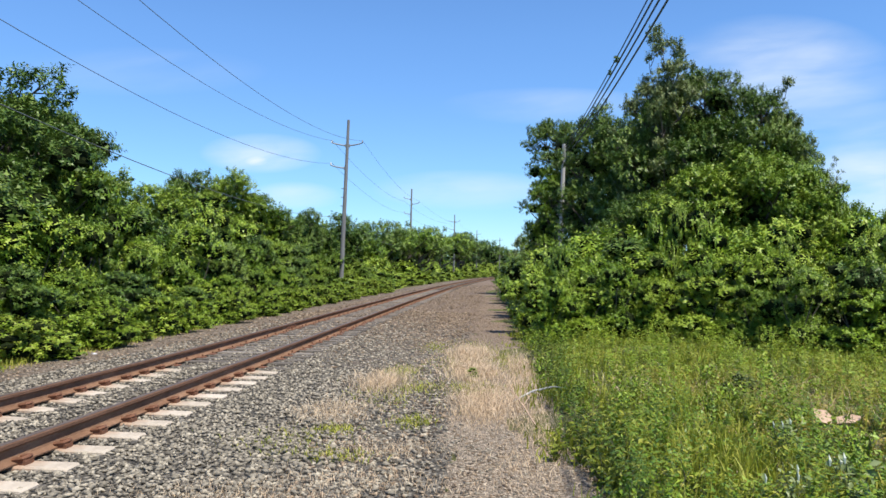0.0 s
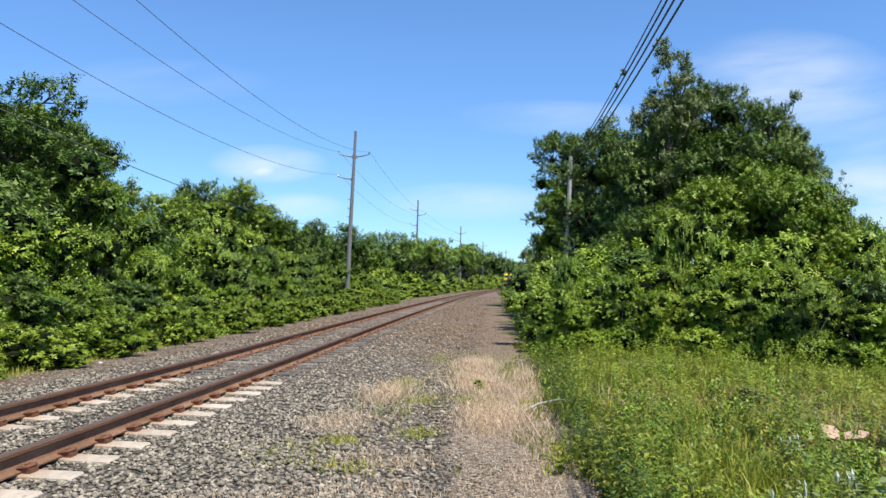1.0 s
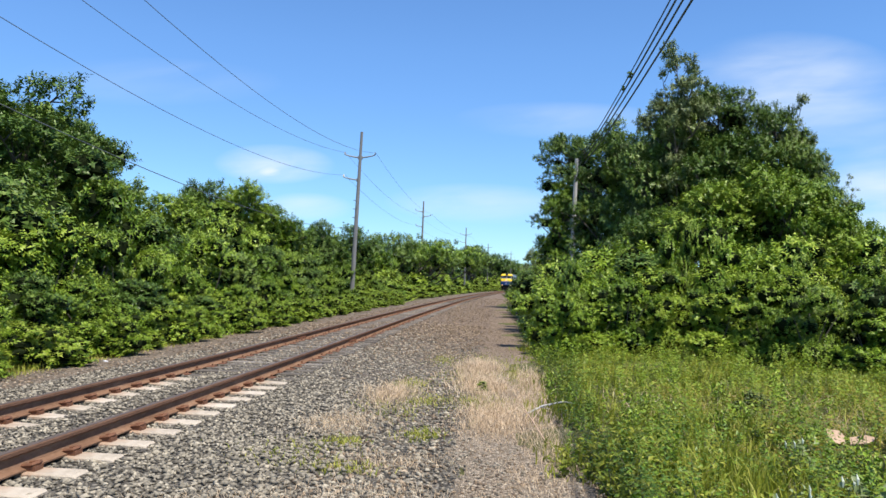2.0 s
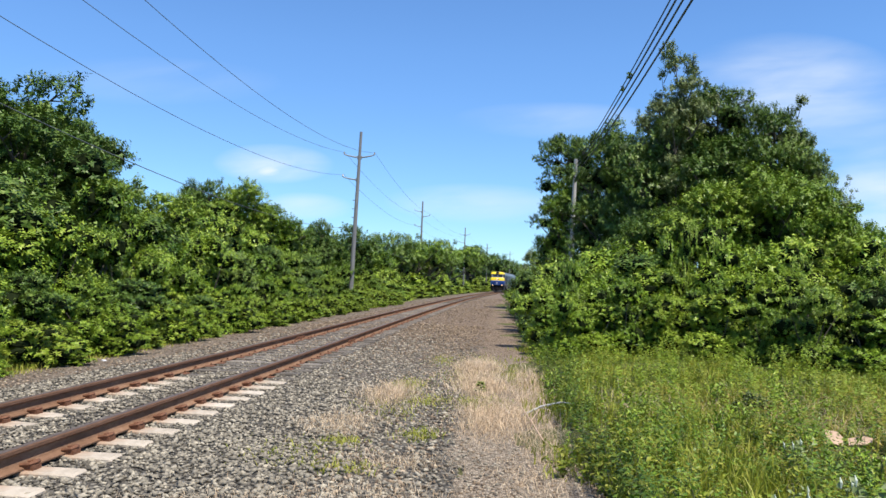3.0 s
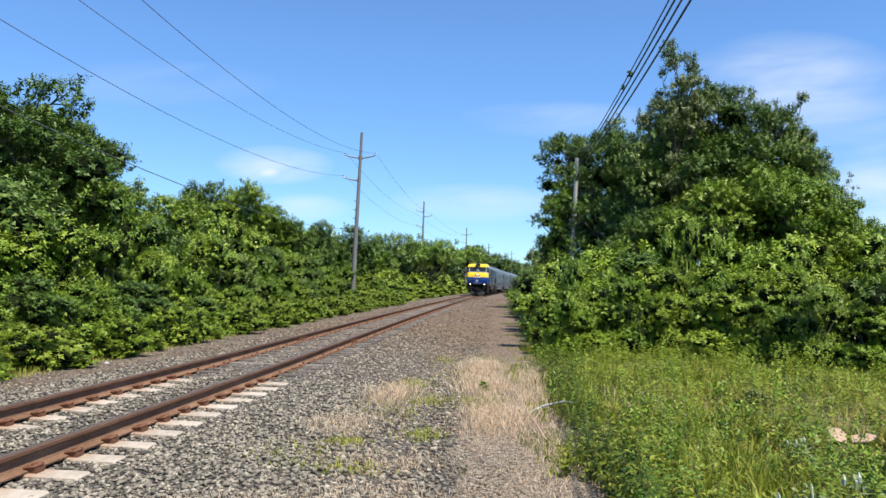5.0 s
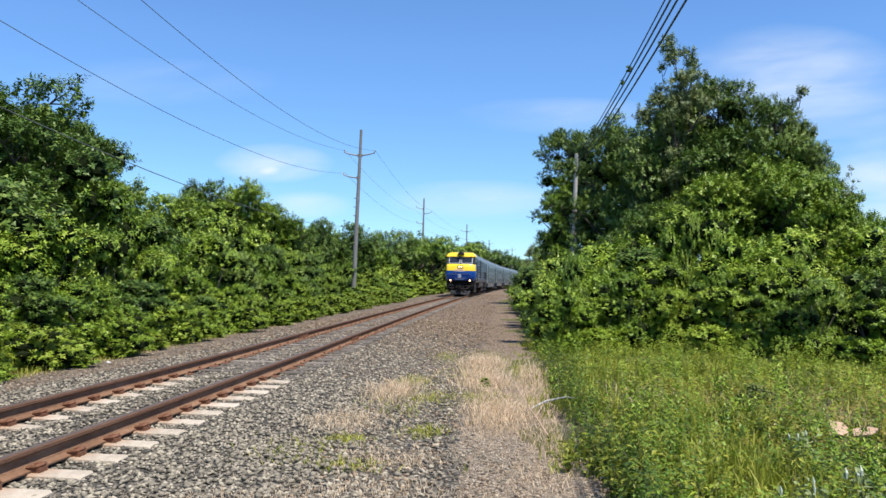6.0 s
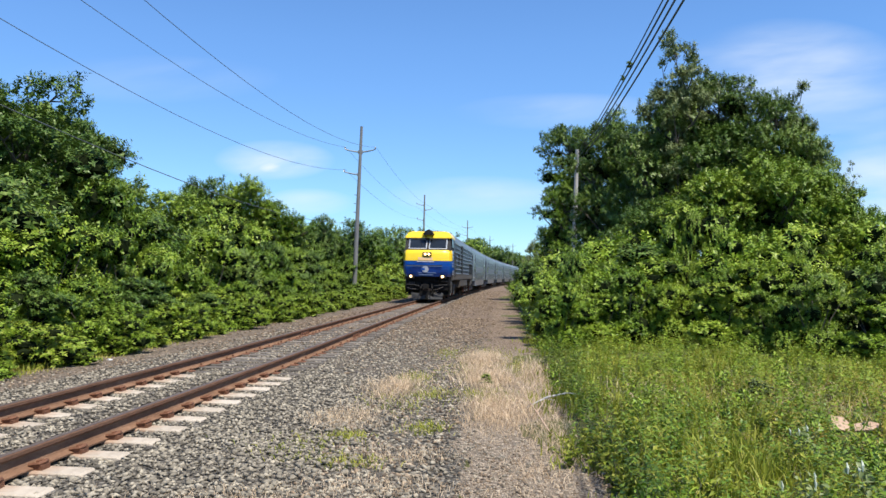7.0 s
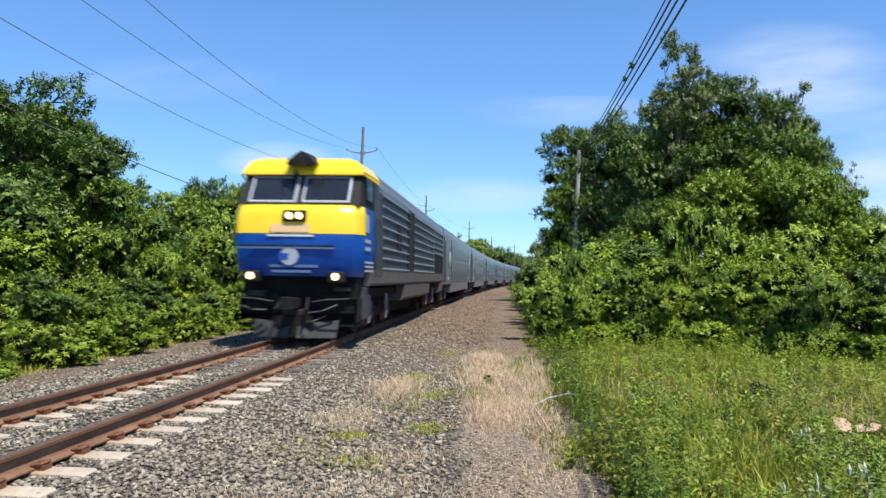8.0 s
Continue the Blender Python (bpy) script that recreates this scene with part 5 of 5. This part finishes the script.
    box(bm, (-1.2, F + 2.2, 0.98), (1.2, B - 0.5, 1.2))
    box(bm, (-1.24, F + 0.85, 0.32), (1.24, F + 2.2, 1.35))
    part("underframe", bm, M_DARK, e, "black underframe with boxes added for the shade beneath")
    bm = bmesh.new()
    loft(bm, [[(-1.535, y, 1.70), (1.535, y, 1.70), (1.535, y, 1.34), (1.50, y, 1.28), (-1.50, y, 1.28), (-1.535, y, 1.34)] for y in (F + 1.3, B - 0.15)])
    part("side_sill", bm, M_SKIRT, e, "dusty grey side sill")
    for y in (F + 4.5, B - 4.2):
        bogie(e, y, 2.8)
    return e


def coach():
    e = new("passenger_coach")
    tagged(e, "silver bilevel passenger coach with two rows of windows", "train coach", "coaches of the train")
    F, B = -COACH_L / 2, COACH_L / 2
    sec = side_section(1.48, 0.62, 3.90, 4.58)
    sec_end = side_section(1.48, 1.12, 3.90, 4.58)
    bm = bmesh.new()
    loft(bm, [ring(sec_end, F), ring(sec_end, F + 4.9)])
    loft(bm, [ring(sec, F + 4.9), ring(sec, B - 4.9)])
    loft(bm, [ring(sec_end, B - 4.9), ring(sec_end, B)])
    body = part("coach_body", bm, M_STEEL, e, "brushed silver coach body")
    bm = bmesh.new()
    loft(bm, [[(x, y, z + 0.012) for x, z in ((1.435, 4.10), (1.265, 4.30), (0.78, 4.53), (0.35, 4.58), (-0.35, 4.58), (-0.78, 4.53), (-1.265, 4.30), (-1.435, 4.10))] for y in (F + 0.1, B - 0.1)])
    part("roof_sheet", bm, M_ROOF, body, "grey coach roof")
    for s in (-1, 1):
        for k in range(8):
            y = F + 5.6 + 1.92 * k
            for z0, z1 in ((1.22, 1.92), (2.72, 3.42)):
                plate("window", body, [(s * 1.483, y, z0), (s * 1.483, y + 1.5, z0), (s * 1.483, y + 1.5, z1), (s * 1.483, y, z1)], 0.03, M_COACHGLASS, "dark tinted coach window")
        for y in (F + 0.5, B - 1.3):
            plate("end_panel", body, [(s * 1.484, y, 1.3), (s * 1.484, y + 0.8, 1.3), (s * 1.484, y + 0.8, 3.5), (s * 1.484, y, 3.5)], 0.02, M_SHADE_AND_PANEL, "dark end panel")
        for y in (F + 3.0, B - 4.4):
            d = plate("door", body, [(s * 1.487, y, 1.15), (s * 1.487, y + 1.4, 1.15), (s * 1.487, y + 1.4, 3.25), (s * 1.487, y, 3.25)], 0.03, M_ROOF, "grey sliding coach door")
            for dy in (0.12, 0.80):
                plate("door_window", d, [(s * 1.497, y + dy, 2.05), (s * 1.497, y + dy + 0.48, 2.05), (s * 1.497, y + dy + 0.48, 3.0), (s * 1.497, y + dy, 3.0)], 0.03, M_GLASS, "dark door window")
            bm = bmesh.new()
            box(bm, (s * 1.49 - 0.03, y - 0.35, 1.4), (s * 1.49 + 0.03, y - 0.25, 1.52))
            part("door_lamp", bm, M_WHITE, body, "small pale door lamp")
        plate("lower_panel", body, [(s * 1.482, F + 4.95, 0.66), (s * 1.482, B - 4.95, 0.66), (s * 1.482, B - 4.95, 1.74), (s * 1.482, F + 4.95, 1.74)], 0.014, M_LOWER, "dusty taupe lower side")
        for y in (F + 0.02, F + 4.86, B - 4.98, B - 0.16):
            plate("corner_post", body, [(s * 1.488, y, 1.16), (s * 1.488, y + 0.14, 1.16), (s * 1.488, y + 0.14, 3.72), (s * 1.488, y, 3.72)], 0.022, M_BLACK, "dark corner post")
        plate("blue_stripe", body, [(s * 1.482, F + 5.0, 2.10), (s * 1.482, B - 5.0, 2.10), (s * 1.482, B - 5.0, 2.5), (s * 1.482, F + 5.0, 2.5)], 0.01, M_ROOF, "dull grey-blue stripe")
    for y in (F - GAP / 2 + 0.05, B - 0.05):
        bm = bmesh.new()
        box(bm, (-0.55, y, 1.1), (0.55, y + 0.34, 3.3))
        part("gangway", bm, M_BLACK, e, "black gangway bellows")
    bm = bmesh.new()
    box(bm, (-1.2, F + 0.3, 0.9), (1.2, B - 0.3, 1.14))
    part("underframe", bm, M_DARK, e, "dark underframe")
    for y in (F + 2.6, B - 2.6):
        bogie(e, y, 2.5)
    return e


COACHES = 7
loco = locomotive()
cars = [coach()]
for _ in range(COACHES - 1):
    cars.append(copy_thing(cars[0], Matrix.Identity(4)))


def motions():
    times = [k * 0.25 for k in range(33)]
    for thing, back in [(loco, LOCO_L / 2)] + [(c, LOCO_L + GAP + COACH_L / 2 + k * (COACH_L + GAP)) for k, c in enumerate(cars)]:
        walk(thing, [(t, track_pose(NOSE_END + SPEED * (8.0 - t) + back)) for t in times])



# ---- small things on the ground ----


def stones():
    """Loose crushed stone: angular pieces, the nearest of them separate."""
    rng = np.random.default_rng(3)
    bands = [(4.6, 8.0, 600), (8.0, 13.0, 400), (13.0, 20.0, 190), (20.0, 32.0, 105), (32.0, 55.0, 30), (55.0, 95.0, 8)]
    pos, rad = [], []
    for y0, y1, dens in bands:
        n = int((y1 - y0) * 8.7 * dens)
        s = rng.uniform(y0, y1, n)
        off = rng.uniform(-3.4, 5.6, n)
        keep = (rng.uniform(size=n) < np.clip((5.0 - off) / 1.4, 0.5, 1) * np.where(off < -2.3, 0.22, 1))
        keep &= np.abs(np.abs(off) - 0.7525) > 0.10
        ph = np.mod(s - TIE_FIRST + 0.305, 0.61) - 0.305
        on_tie = (np.abs(ph) < 0.135) & (np.abs(off) < 1.31) & (s < 12.8)
        keep &= ~(on_tie & (rng.uniform(size=n) < np.where(np.abs(off) > 0.3, 0.93, 0.4)))
        ph = np.mod(s - TIE_FIRST - 7.32 + 0.28, 0.56) - 0.28
        keep &= ~((s > 12.8) & (np.abs(ph) < 0.10) & (np.abs(off) < 1.26) & (rng.uniform(size=n) < np.where(np.abs(off) < 0.7, 0.97, 0.7)))
        s, off = s[keep], off[keep]
        r = rng.uniform(0.014, 0.033, len(s)) * (1 if y0 < 10 else 1.1 if y0 < 20 else 1.25 if y0 < 50 else 1.8)
        r = r * np.where(off > 4.2, 0.62, 1.0)
        z = -0.21 - 0.012 * np.maximum(np.abs(off) - 1.3, 0) + r * 0.25 + 0.03 * np.clip((0.36 - np.abs(off)) / 0.18, 0, 1)
        z = np.where(off > 3.75, np.maximum(z, -0.233 + r * 0.25), z)
        z = z + 0.0062 * np.maximum(s - 15.0, 0)
        pos.append(np.stack([TRACK_X + s * s / (2 * TRACK_R) + off, s, z], 1))
        rad.append(r)
    pos, rad = np.concatenate(pos), np.concatenate(rad)
    n = len(pos)
    octa = np.array([(1, 0, 0), (-1, 0, 0), (0, 1, 0), (0, -1, 0), (0, 0, 1), (0, 0, -1)], float)
    shape = octa[None] * rng.uniform(0.55, 1.3, (n, 6, 1)) + rng.normal(size=(n, 6, 3)) * 0.22
    shape *= np.stack([rng.uniform(0.9, 1.9, n), rng.uniform(0.6, 1.1, n), rng.uniform(0.4, 0.8, n)], 1)[:, None]
    a = rng.uniform(0, math.tau, n)
    ca, sa = np.cos(a)[:, None], np.sin(a)[:, None]
    x, y = shape[..., 0] * ca - shape[..., 1] * sa, shape[..., 0] * sa + shape[..., 1] * ca
    v = np.stack([x, y, shape[..., 2]], -1) * rad[:, None, None] + pos[:, None]
    f = np.array([(0, 2, 4), (2, 1, 4), (1, 3, 4), (3, 0, 4), (2, 0, 5), (1, 2, 5), (3, 1, 5), (0, 3, 5)])
    off = pos[:, 0] - TRACK_X - pos[:, 1] ** 2 / (2 * TRACK_R)
    brown = rng.uniform(size=n) < np.clip((pos[:, 1] - 13) / 17, 0, 0.92) + np.where(off > 4.4 + 0.25 * np.sin(pos[:, 1] * 1.9) + 0.15 * np.sin(pos[:, 1] * 5.3), 0.7, np.where(off > 3.0, 0.25, 0)) + np.where(off < -2.3, 0.7, 0)
    for name, mat, label, which in (("crushed_stone", M_STONE, "loose angular grey crushed stone", ~brown), ("dusty_stone", M_STONE_TAN, "loose brown and tan dusty stone", brown)):
        m_ = int(which.sum())
        t_ = (np.arange(m_)[:, None, None] * 6 + f[None]).reshape(-1, 3)
        tagged(new(name, raw_mesh(name, v[which].reshape(-1, 3), t_, mat)), label, "gravel", kind="stuff")
    kinds = []
    for k in range(6):
        sh = octa * rng.uniform(0.6, 1.2, (6, 1)) + rng.normal(size=(6, 3)) * 0.2
        sh *= np.array([1.2, 1.0, 0.7]) * 0.036
        kinds.append(raw_mesh("ballast_stone", sh, f, M_STONE))
    for k in range(300):
        s, off = rng.uniform(4.8, 9.5), rng.uniform(1.45, 3.4)
        st = new("ballast_stone", kinds[k % 6])
        st.parent = bed
        st.matrix_basis = pose(*on_track(s, off, -0.205), rng.uniform(-30, 30), rng.uniform(-30, 30), rng.uniform(0, 360))


def blades(rng, xy, height, lean, width, z):
    """Bent tapering blades of grass."""
    n = len(xy)
    a = rng.uniform(0, math.tau, n)
    out = np.stack([np.cos(a), np.sin(a), np.zeros(n)], 1)
    side = np.stack([-np.sin(a), np.cos(a), np.zeros(n)], 1)
    b = rng.uniform(0, math.tau, n)
    side = unit(side * np.cos(b)[:, None] + out * np.sin(b)[:, None])
    h = height[:, None]
    base = np.concatenate([xy, np.full((n, 1), z)], 1)
    mid = base + out * h * lean[:, None] * 0.35 + np.array([0, 0, 1.0]) * h * 0.6
    tip = base + out * h * lean[:, None] + np.array([0, 0, 1.0]) * h * (1 - 0.25 * lean[:, None])
    w = width[:, None]
    v = np.stack([base - side * w, base + side * w, mid - side * w * 0.8, mid + side * w * 0.8, tip], 1).reshape(-1, 3)
    i = np.arange(n)[:, None] * 5
    return v, np.concatenate([i + [0, 1, 3], i + [0, 3, 2], i + [2, 3, 4]], 0)


def meadow():
    rng = np.random.default_rng(21)
    n = 42000
    y = 4.8 + 18.5 * rng.uniform(size=n) ** 1.35
    x = 0.45 + rng.uniform(size=n) * (2.0 + 0.62 * y)
    patch = np.sin(x * 1.9 + 0.6 * y) * np.sin(y * 1.3 - 0.5 * x)
    edge = np.clip((x - 0.45 - 0.25 * np.sin(y * 2.3) - 0.15 * np.sin(y * 5.1)) / 0.8, 0, 1)
    keep = rng.uniform(size=n) < edge * (0.66 + 0.42 * patch)
    keep &= ((x - 4.05) / 0.42) ** 2 + ((y - 8.5) / 0.65) ** 2 > 1
    x, y, patch, edge = x[keep], y[keep], patch[keep], edge[keep]
    h = (0.14 + 0.22 * rng.uniform(size=len(x)) + 0.12 * patch) * (0.55 + 0.45 * edge) * np.clip(1.25 - y / 32, 0.6, 1)
    v, f = blades(rng, np.stack([x, y], 1), h, rng.uniform(0.1, 0.7, len(x)), rng.uniform(0.004, 0.009, len(x)) * (0.7 + y / 16), GROUND_Z - 0.02)
    tagged(new("meadow_grass", raw_mesh("meadow_grass", v, f, M_GRASS)), "tall green meadow grass beside the path", "grass", kind="stuff")
    # leafy herbs: bright ones all over, dark ones near the path's mouth, olive ones on the poor soil
    for name, mat, n, (x0, x1), (y0, y1), (h0, h1), leaf, label in (
            ("meadow_herbs", M_WEED, 7000, (0.85, 13.0), (4.9, 21.5), (0.12, 0.44), 0.048, "leafy green herbs among the grass"),
            ("dark_herbs", M_LEAF_MID, 2600, (0.75, 5.8), (4.9, 9.8), (0.14, 0.36), 0.050, "dark green broad-leaved herbs beside the path"),
            ("lime_herbs", M_LEAF_LIME, 2800, (1.0, 11.0), (9.0, 20.6), (0.16, 0.55), 0.052, "light green herbs in front of the thicket"),
            ("olive_herbs", M_OLIVE, 2400, (2.6, 8.4), (7.4, 13.0), (0.08, 0.28), 0.042, "low olive and rusty herbs on poor soil")):
        y = y0 + (y1 - y0) * rng.uniform(size=n) ** 1.25
        x = x0 + (x1 - x0) * rng.uniform(size=n)
        tuft = np.sin(x * 3.1 + 1.7 * y) * np.sin(y * 2.7 - 1.3 * x) + 0.6 * np.sin(x * 7.3) * np.sin(y * 6.1)
        keep = (rng.uniform(size=n) < 0.62 + 0.5 * tuft) & (x < 2.2 + 0.56 * y) & (((x - 4.05) / 0.42) ** 2 + ((y - 8.5) / 0.65) ** 2 > 1)
        keep &= x > 0.85 + 0.2 * np.sin(y * 2.3)
        x, y, tuft = x[keep], y[keep], tuft[keep]
        h = rng.uniform(h0, h1, len(x)) * (1 + 0.42 * tuft)
        axis = unit(rng.normal(size=(len(x), 3)) * 0.22 + np.array([0, 0, 1.0]))
        v, f = shoots(rng, np.stack([x, y, GROUND_Z + 0.42 * h], 1), axis, leaf * (0.75 + y / 28), 15, h)
        v[:, 2] = np.maximum(v[:, 2], GROUND_Z + 0.01)
        tagged(new(name, raw_mesh(name, v, f, mat)), label, "herbs", kind="stuff")
    # dry straw-coloured grass on the path and through the gravel
    spots = [(-0.25, 15.6, 0.36, 1.5, 2400), (-0.15, 13.0, 0.36, 1.0, 2600), (0.02, 9.9, 0.34, 1.2, 3000), (-1.5, 11.6, 0.36, 1.1, 1900), (-1.75, 9.0, 0.40, 0.7, 1000), (-0.9, 6.1, 0.8, 0.35, 600), (-1.9, 5.6, 0.7, 0.3, 800), (0.50, 10.6, 0.26, 2.3, 1300), (2.6, 9.0, 1.8, 1.8, 500), (4.2, 11.0, 2.2, 1.6, 900), (5.0, 8.6, 1.6, 1.4, 1100), (3.0, 6.6, 1.6, 0.8, 200), (0.70, 8.2, 0.25, 1.6, 1200), (0.75, 13.5, 0.3, 2.0, 1100), (-0.85, 7.2, 0.5, 0.4, 500), (0.35, 6.5, 0.25, 0.8, 300)]
    xy = np.concatenate([np.stack([sx + rng.normal(size=k) * wx * 0.6, sy + rng.normal(size=k) * wy * 0.6], 1) for sx, sy, wx, wy, k in [(a, b, c_, d, int(1.15 * k)) for a, b, c_, d, k in spots]])
    xy = xy[((xy[:, 0] - 4.05) / 0.45) ** 2 + ((xy[:, 1] - 8.5) / 0.75) ** 2 > 1]
    h = rng.uniform(0.05, 0.16, len(xy)) * np.clip(xy[:, 1] / 10, 0.5, 1.5) * np.where(xy[:, 0] > 1.2, 2.0, 1.0)
    v, f = blades(rng, xy, h, rng.uniform(0.3, 1.3, len(xy)), rng.uniform(0.0014, 0.0028, len(xy)) * (0.7 + xy[:, 1] / 14), -0.243)
    tagged(new("dry_grass", raw_mesh("dry_grass", v, f, M_STRAW)), "short straw-coloured dry grass on the gravel", "dry grass", kind="stuff")
    spots = [(-0.35, 14.6, 0.5, 1.6, 800), (-0.2, 11.2, 0.45, 0.6, 500), (-1.35, 12.9, 0.3, 0.8, 500), (-1.05, 17.5, 0.3, 1.2, 500), (-1.55, 8.0, 0.2, 0.2, 260), (-0.75, 8.6, 0.2, 0.3, 260), (-1.3, 10.6, 0.5, 1.6, 420), (-1.9, 7.4, 0.5, 0.6, 260), (-0.1, 17.5, 0.6, 2.0, 900), (0.5, 15.0, 0.3, 2.0, 700), (-1.3, 6.9, 0.3, 0.2, 240), (-0.9, 11.2, 0.3, 0.5, 240)]
    xy = np.concatenate([np.stack([sx + rng.normal(size=k) * wx * 0.6, sy + rng.normal(size=k) * wy * 0.6], 1) for sx, sy, wx, wy, k in spots])
    v, f = blades(rng, xy, rng.uniform(0.03, 0.09, len(xy)), rng.uniform(0.4, 1.4, len(xy)), rng.uniform(0.003, 0.006, len(xy)), -0.236)
    tagged(new("gravel_weeds", raw_mesh("gravel_weeds", v, f, M_GRASS)), "small green weeds growing through the gravel", "weeds", kind="stuff")
    # grass along the far foot of the track
    n = 11000
    s = 7 + 60 * rng.uniform(size=n) ** 1.5
    off = -2.95 - 0.95 * rng.uniform(size=n) ** 0.6 + 0.16 * np.sin(s * 1.7)
    xy = np.stack([TRACK_X + s * s / (2 * TRACK_R) + off, s], 1)
    v, f = blades(rng, xy, rng.uniform(0.05, 0.22, n) * np.clip((-off - 2.7) / 0.7, 0.3, 1), rng.uniform(0.2, 0.8, n), rng.uniform(0.005, 0.010, n) * (0.7 + s / 20), -0.27)
    tagged(new("verge_grass", raw_mesh("verge_grass", v, f, M_GRASS)), "fringe of green grass along the ballast", "grass", kind="stuff")


def weed(seed, height, mat, label, flower):
    def build():
        rng = np.random.default_rng(seed)
        e = new("weed")
        tagged(e, label, "weed", "weeds in the meadow")
        c, tips = [], []
        for k in range(6):
            a = math.tau * k / 6 + rng.uniform(-0.4, 0.4)
            r = rng.uniform(0.03, 0.16)
            hh = height * rng.uniform(0.7, 1.0)
            pts = [(r * 0.3 * u * math.cos(a) + r * u * u * math.cos(a), r * 0.3 * u * math.sin(a) + r * u * u * math.sin(a), hh * u) for u in (0, 0.35, 0.7, 1.0)]
            bm = bmesh.new()
            tube(bm, pts, [0.006, 0.005, 0.004, 0.002], 4)
            part("stalk", bm, M_STEM, e)
            tips.append(pts[-1])
            for u in np.linspace(0.12, 0.98, 17):
                c.append((1.3 * r * u * u * math.cos(a) + rng.normal() * 0.025, 1.3 * r * u * u * math.sin(a) + rng.normal() * 0.025, hh * u))
        c = np.array(c)
        v, f = leaf_arrays(rng, c, unit(c * [1, 1, 0] + 1e-6), 0.062)
        lv = new("foliage", raw_mesh("foliage", v, f, mat))
        lv.parent = e
        if flower:
            for t in tips[:3]:
                bm = bmesh.new()
                tube(bm, [(t[0], t[1], t[2] - 0.035), (t[0], t[1], t[2]), (t[0] + 0.01, t[1], t[2] + 0.03)], [0.004, 0.009, 0.002], 5)
                part("flower_head", bm, M_FLOWER, e, "small white flower head")
        return e
    return build


def weeds():
    rnd = random.Random(77)
    for k in range(150):
        y = 5.0 + 10.5 * rnd.random() ** 1.2
        x = 0.9 + rnd.random() * (0.8 + 0.55 * y)
        if abs(x - 4.05) < 0.5 and 7.7 < y < 9.3:
            continue
        kind = rnd.choice(["plain", "tall", "flower", "tall", "flower"] if y < 9 and x > 2.0 else ["plain", "tall", "plain"])
        spec = {"plain": (51, 0.34, M_WEED, "leafy green weed in the meadow", False), "tall": (52, 0.46, M_LEAF_BRIGHT, "tall thin-leaved green weed", False), "flower": (53, 0.40, M_LEAF_SILVER, "grey-green weed with white flower heads", True)}[kind]
        s = rnd.uniform(0.75, 1.2)
        place(("weed", kind), weed(*spec), pose(x, y, GROUND_Z - 0.02, 0, 0, rnd.uniform(0, 360)) @ Matrix.Diagonal((s, s, s, 1)))
    for k in range(26):
        x, y = 0.75 + rnd.uniform(-0.1, 0.9), 5.4 + rnd.random() * 3.4
        s = rnd.uniform(0.6, 0.95)
        place(("weed", "plain"), None, pose(x, y, GROUND_Z - 0.02, 0, 0, rnd.uniform(0, 360)) @ Matrix.Diagonal((s * 1.3, s * 1.3, s, 1)))
    for x, y, s, h in ((3.6, 10.8, 0.19, 0.15), (3.78, 11.0, 0.15, 0.13), (-0.12, 12.3, 0.08, 0.08)):
        put_shrub("f" if x > 1 else "a", x, y, s, h, 0, 3)


def litter():
    """A broken board in the meadow, a branch by the path, scraps beside the track."""
    rng = random.Random(4)
    for x, y, z, sx, sy, rx, ry, rz in ((3.98, 9.1, -0.14, 0.11, 0.09, 48, 12, 8), (4.25, 9.05, -0.16, 0.13, 0.055, 40, -10, -12)):
        bm = bmesh.new()
        loft(bm, [[(-sx, -sy, h), (sx * 0.8, -sy * 1.1, h), (sx * 1.1, sy * 0.3, h), (sx * 0.5, sy, h), (-sx * 0.9, sy * 0.8, h)] for h in (-0.012, 0.012)])
        b = tagged(part("broken_board", bm, M_TAN), "broken tan board lying in the grass", "board", "broken boards")
        b.matrix_basis = pose(x, y, GROUND_Z + 0.26 + z, rx, ry, rz)
    bm = bmesh.new()
    tube(bm, [(0.45, 10.2, -0.22), (0.72, 10.45, -0.12), (1.0, 10.5, -0.06), (1.25, 10.75, -0.12)], [0.012, 0.014, 0.012, 0.005], 6)
    tube(bm, [(0.72, 10.45, -0.12), (0.66, 9.9, -0.05), (0.72, 9.3, 0.02)], [0.009, 0.007, 0.003], 5)
    tagged(part("dead_branch", bm, M_POLE_PALE), "bleached dead branch by the path", "branch")
    bm = bmesh.new()
    tube(bm, [(0.62, 8.4, -0.20), (0.50, 8.9, -0.06), (0.36, 9.5, 0.06)], [0.010, 0.008, 0.003], 5)
    tube(bm, [(0.50, 8.9, -0.06), (0.62, 9.3, 0.02)], [0.006, 0.003], 4)
    tagged(part("dead_branch", bm, M_TAN), "thin tan dead stalk leaning over the path", "branch")
    for x, y, s in ((-8.2, 18.9, 0.09), (-7.6, 14.6, 0.06), (-8.2, 26.0, 0.08), (2.2, 7.7, 0.07)):
        bm = bmesh.new()
        loft(bm, [[(s * math.cos(a) * rng.uniform(0.7, 1.1), s * math.sin(a) * rng.uniform(0.6, 1.0), z) for a in (math.tau * k / 7 for k in range(7))] for z in (0, s * 0.7)])
        b = tagged(part("paper_scrap", bm, M_WHITE), "crumpled white scrap on the ground", "litter", "scraps of litter")
        b.matrix_basis = pose(x, y, -0.25, 12, 8, rng.uniform(0, 360))


meadow()
weeds()
litter()
stones()
motions()
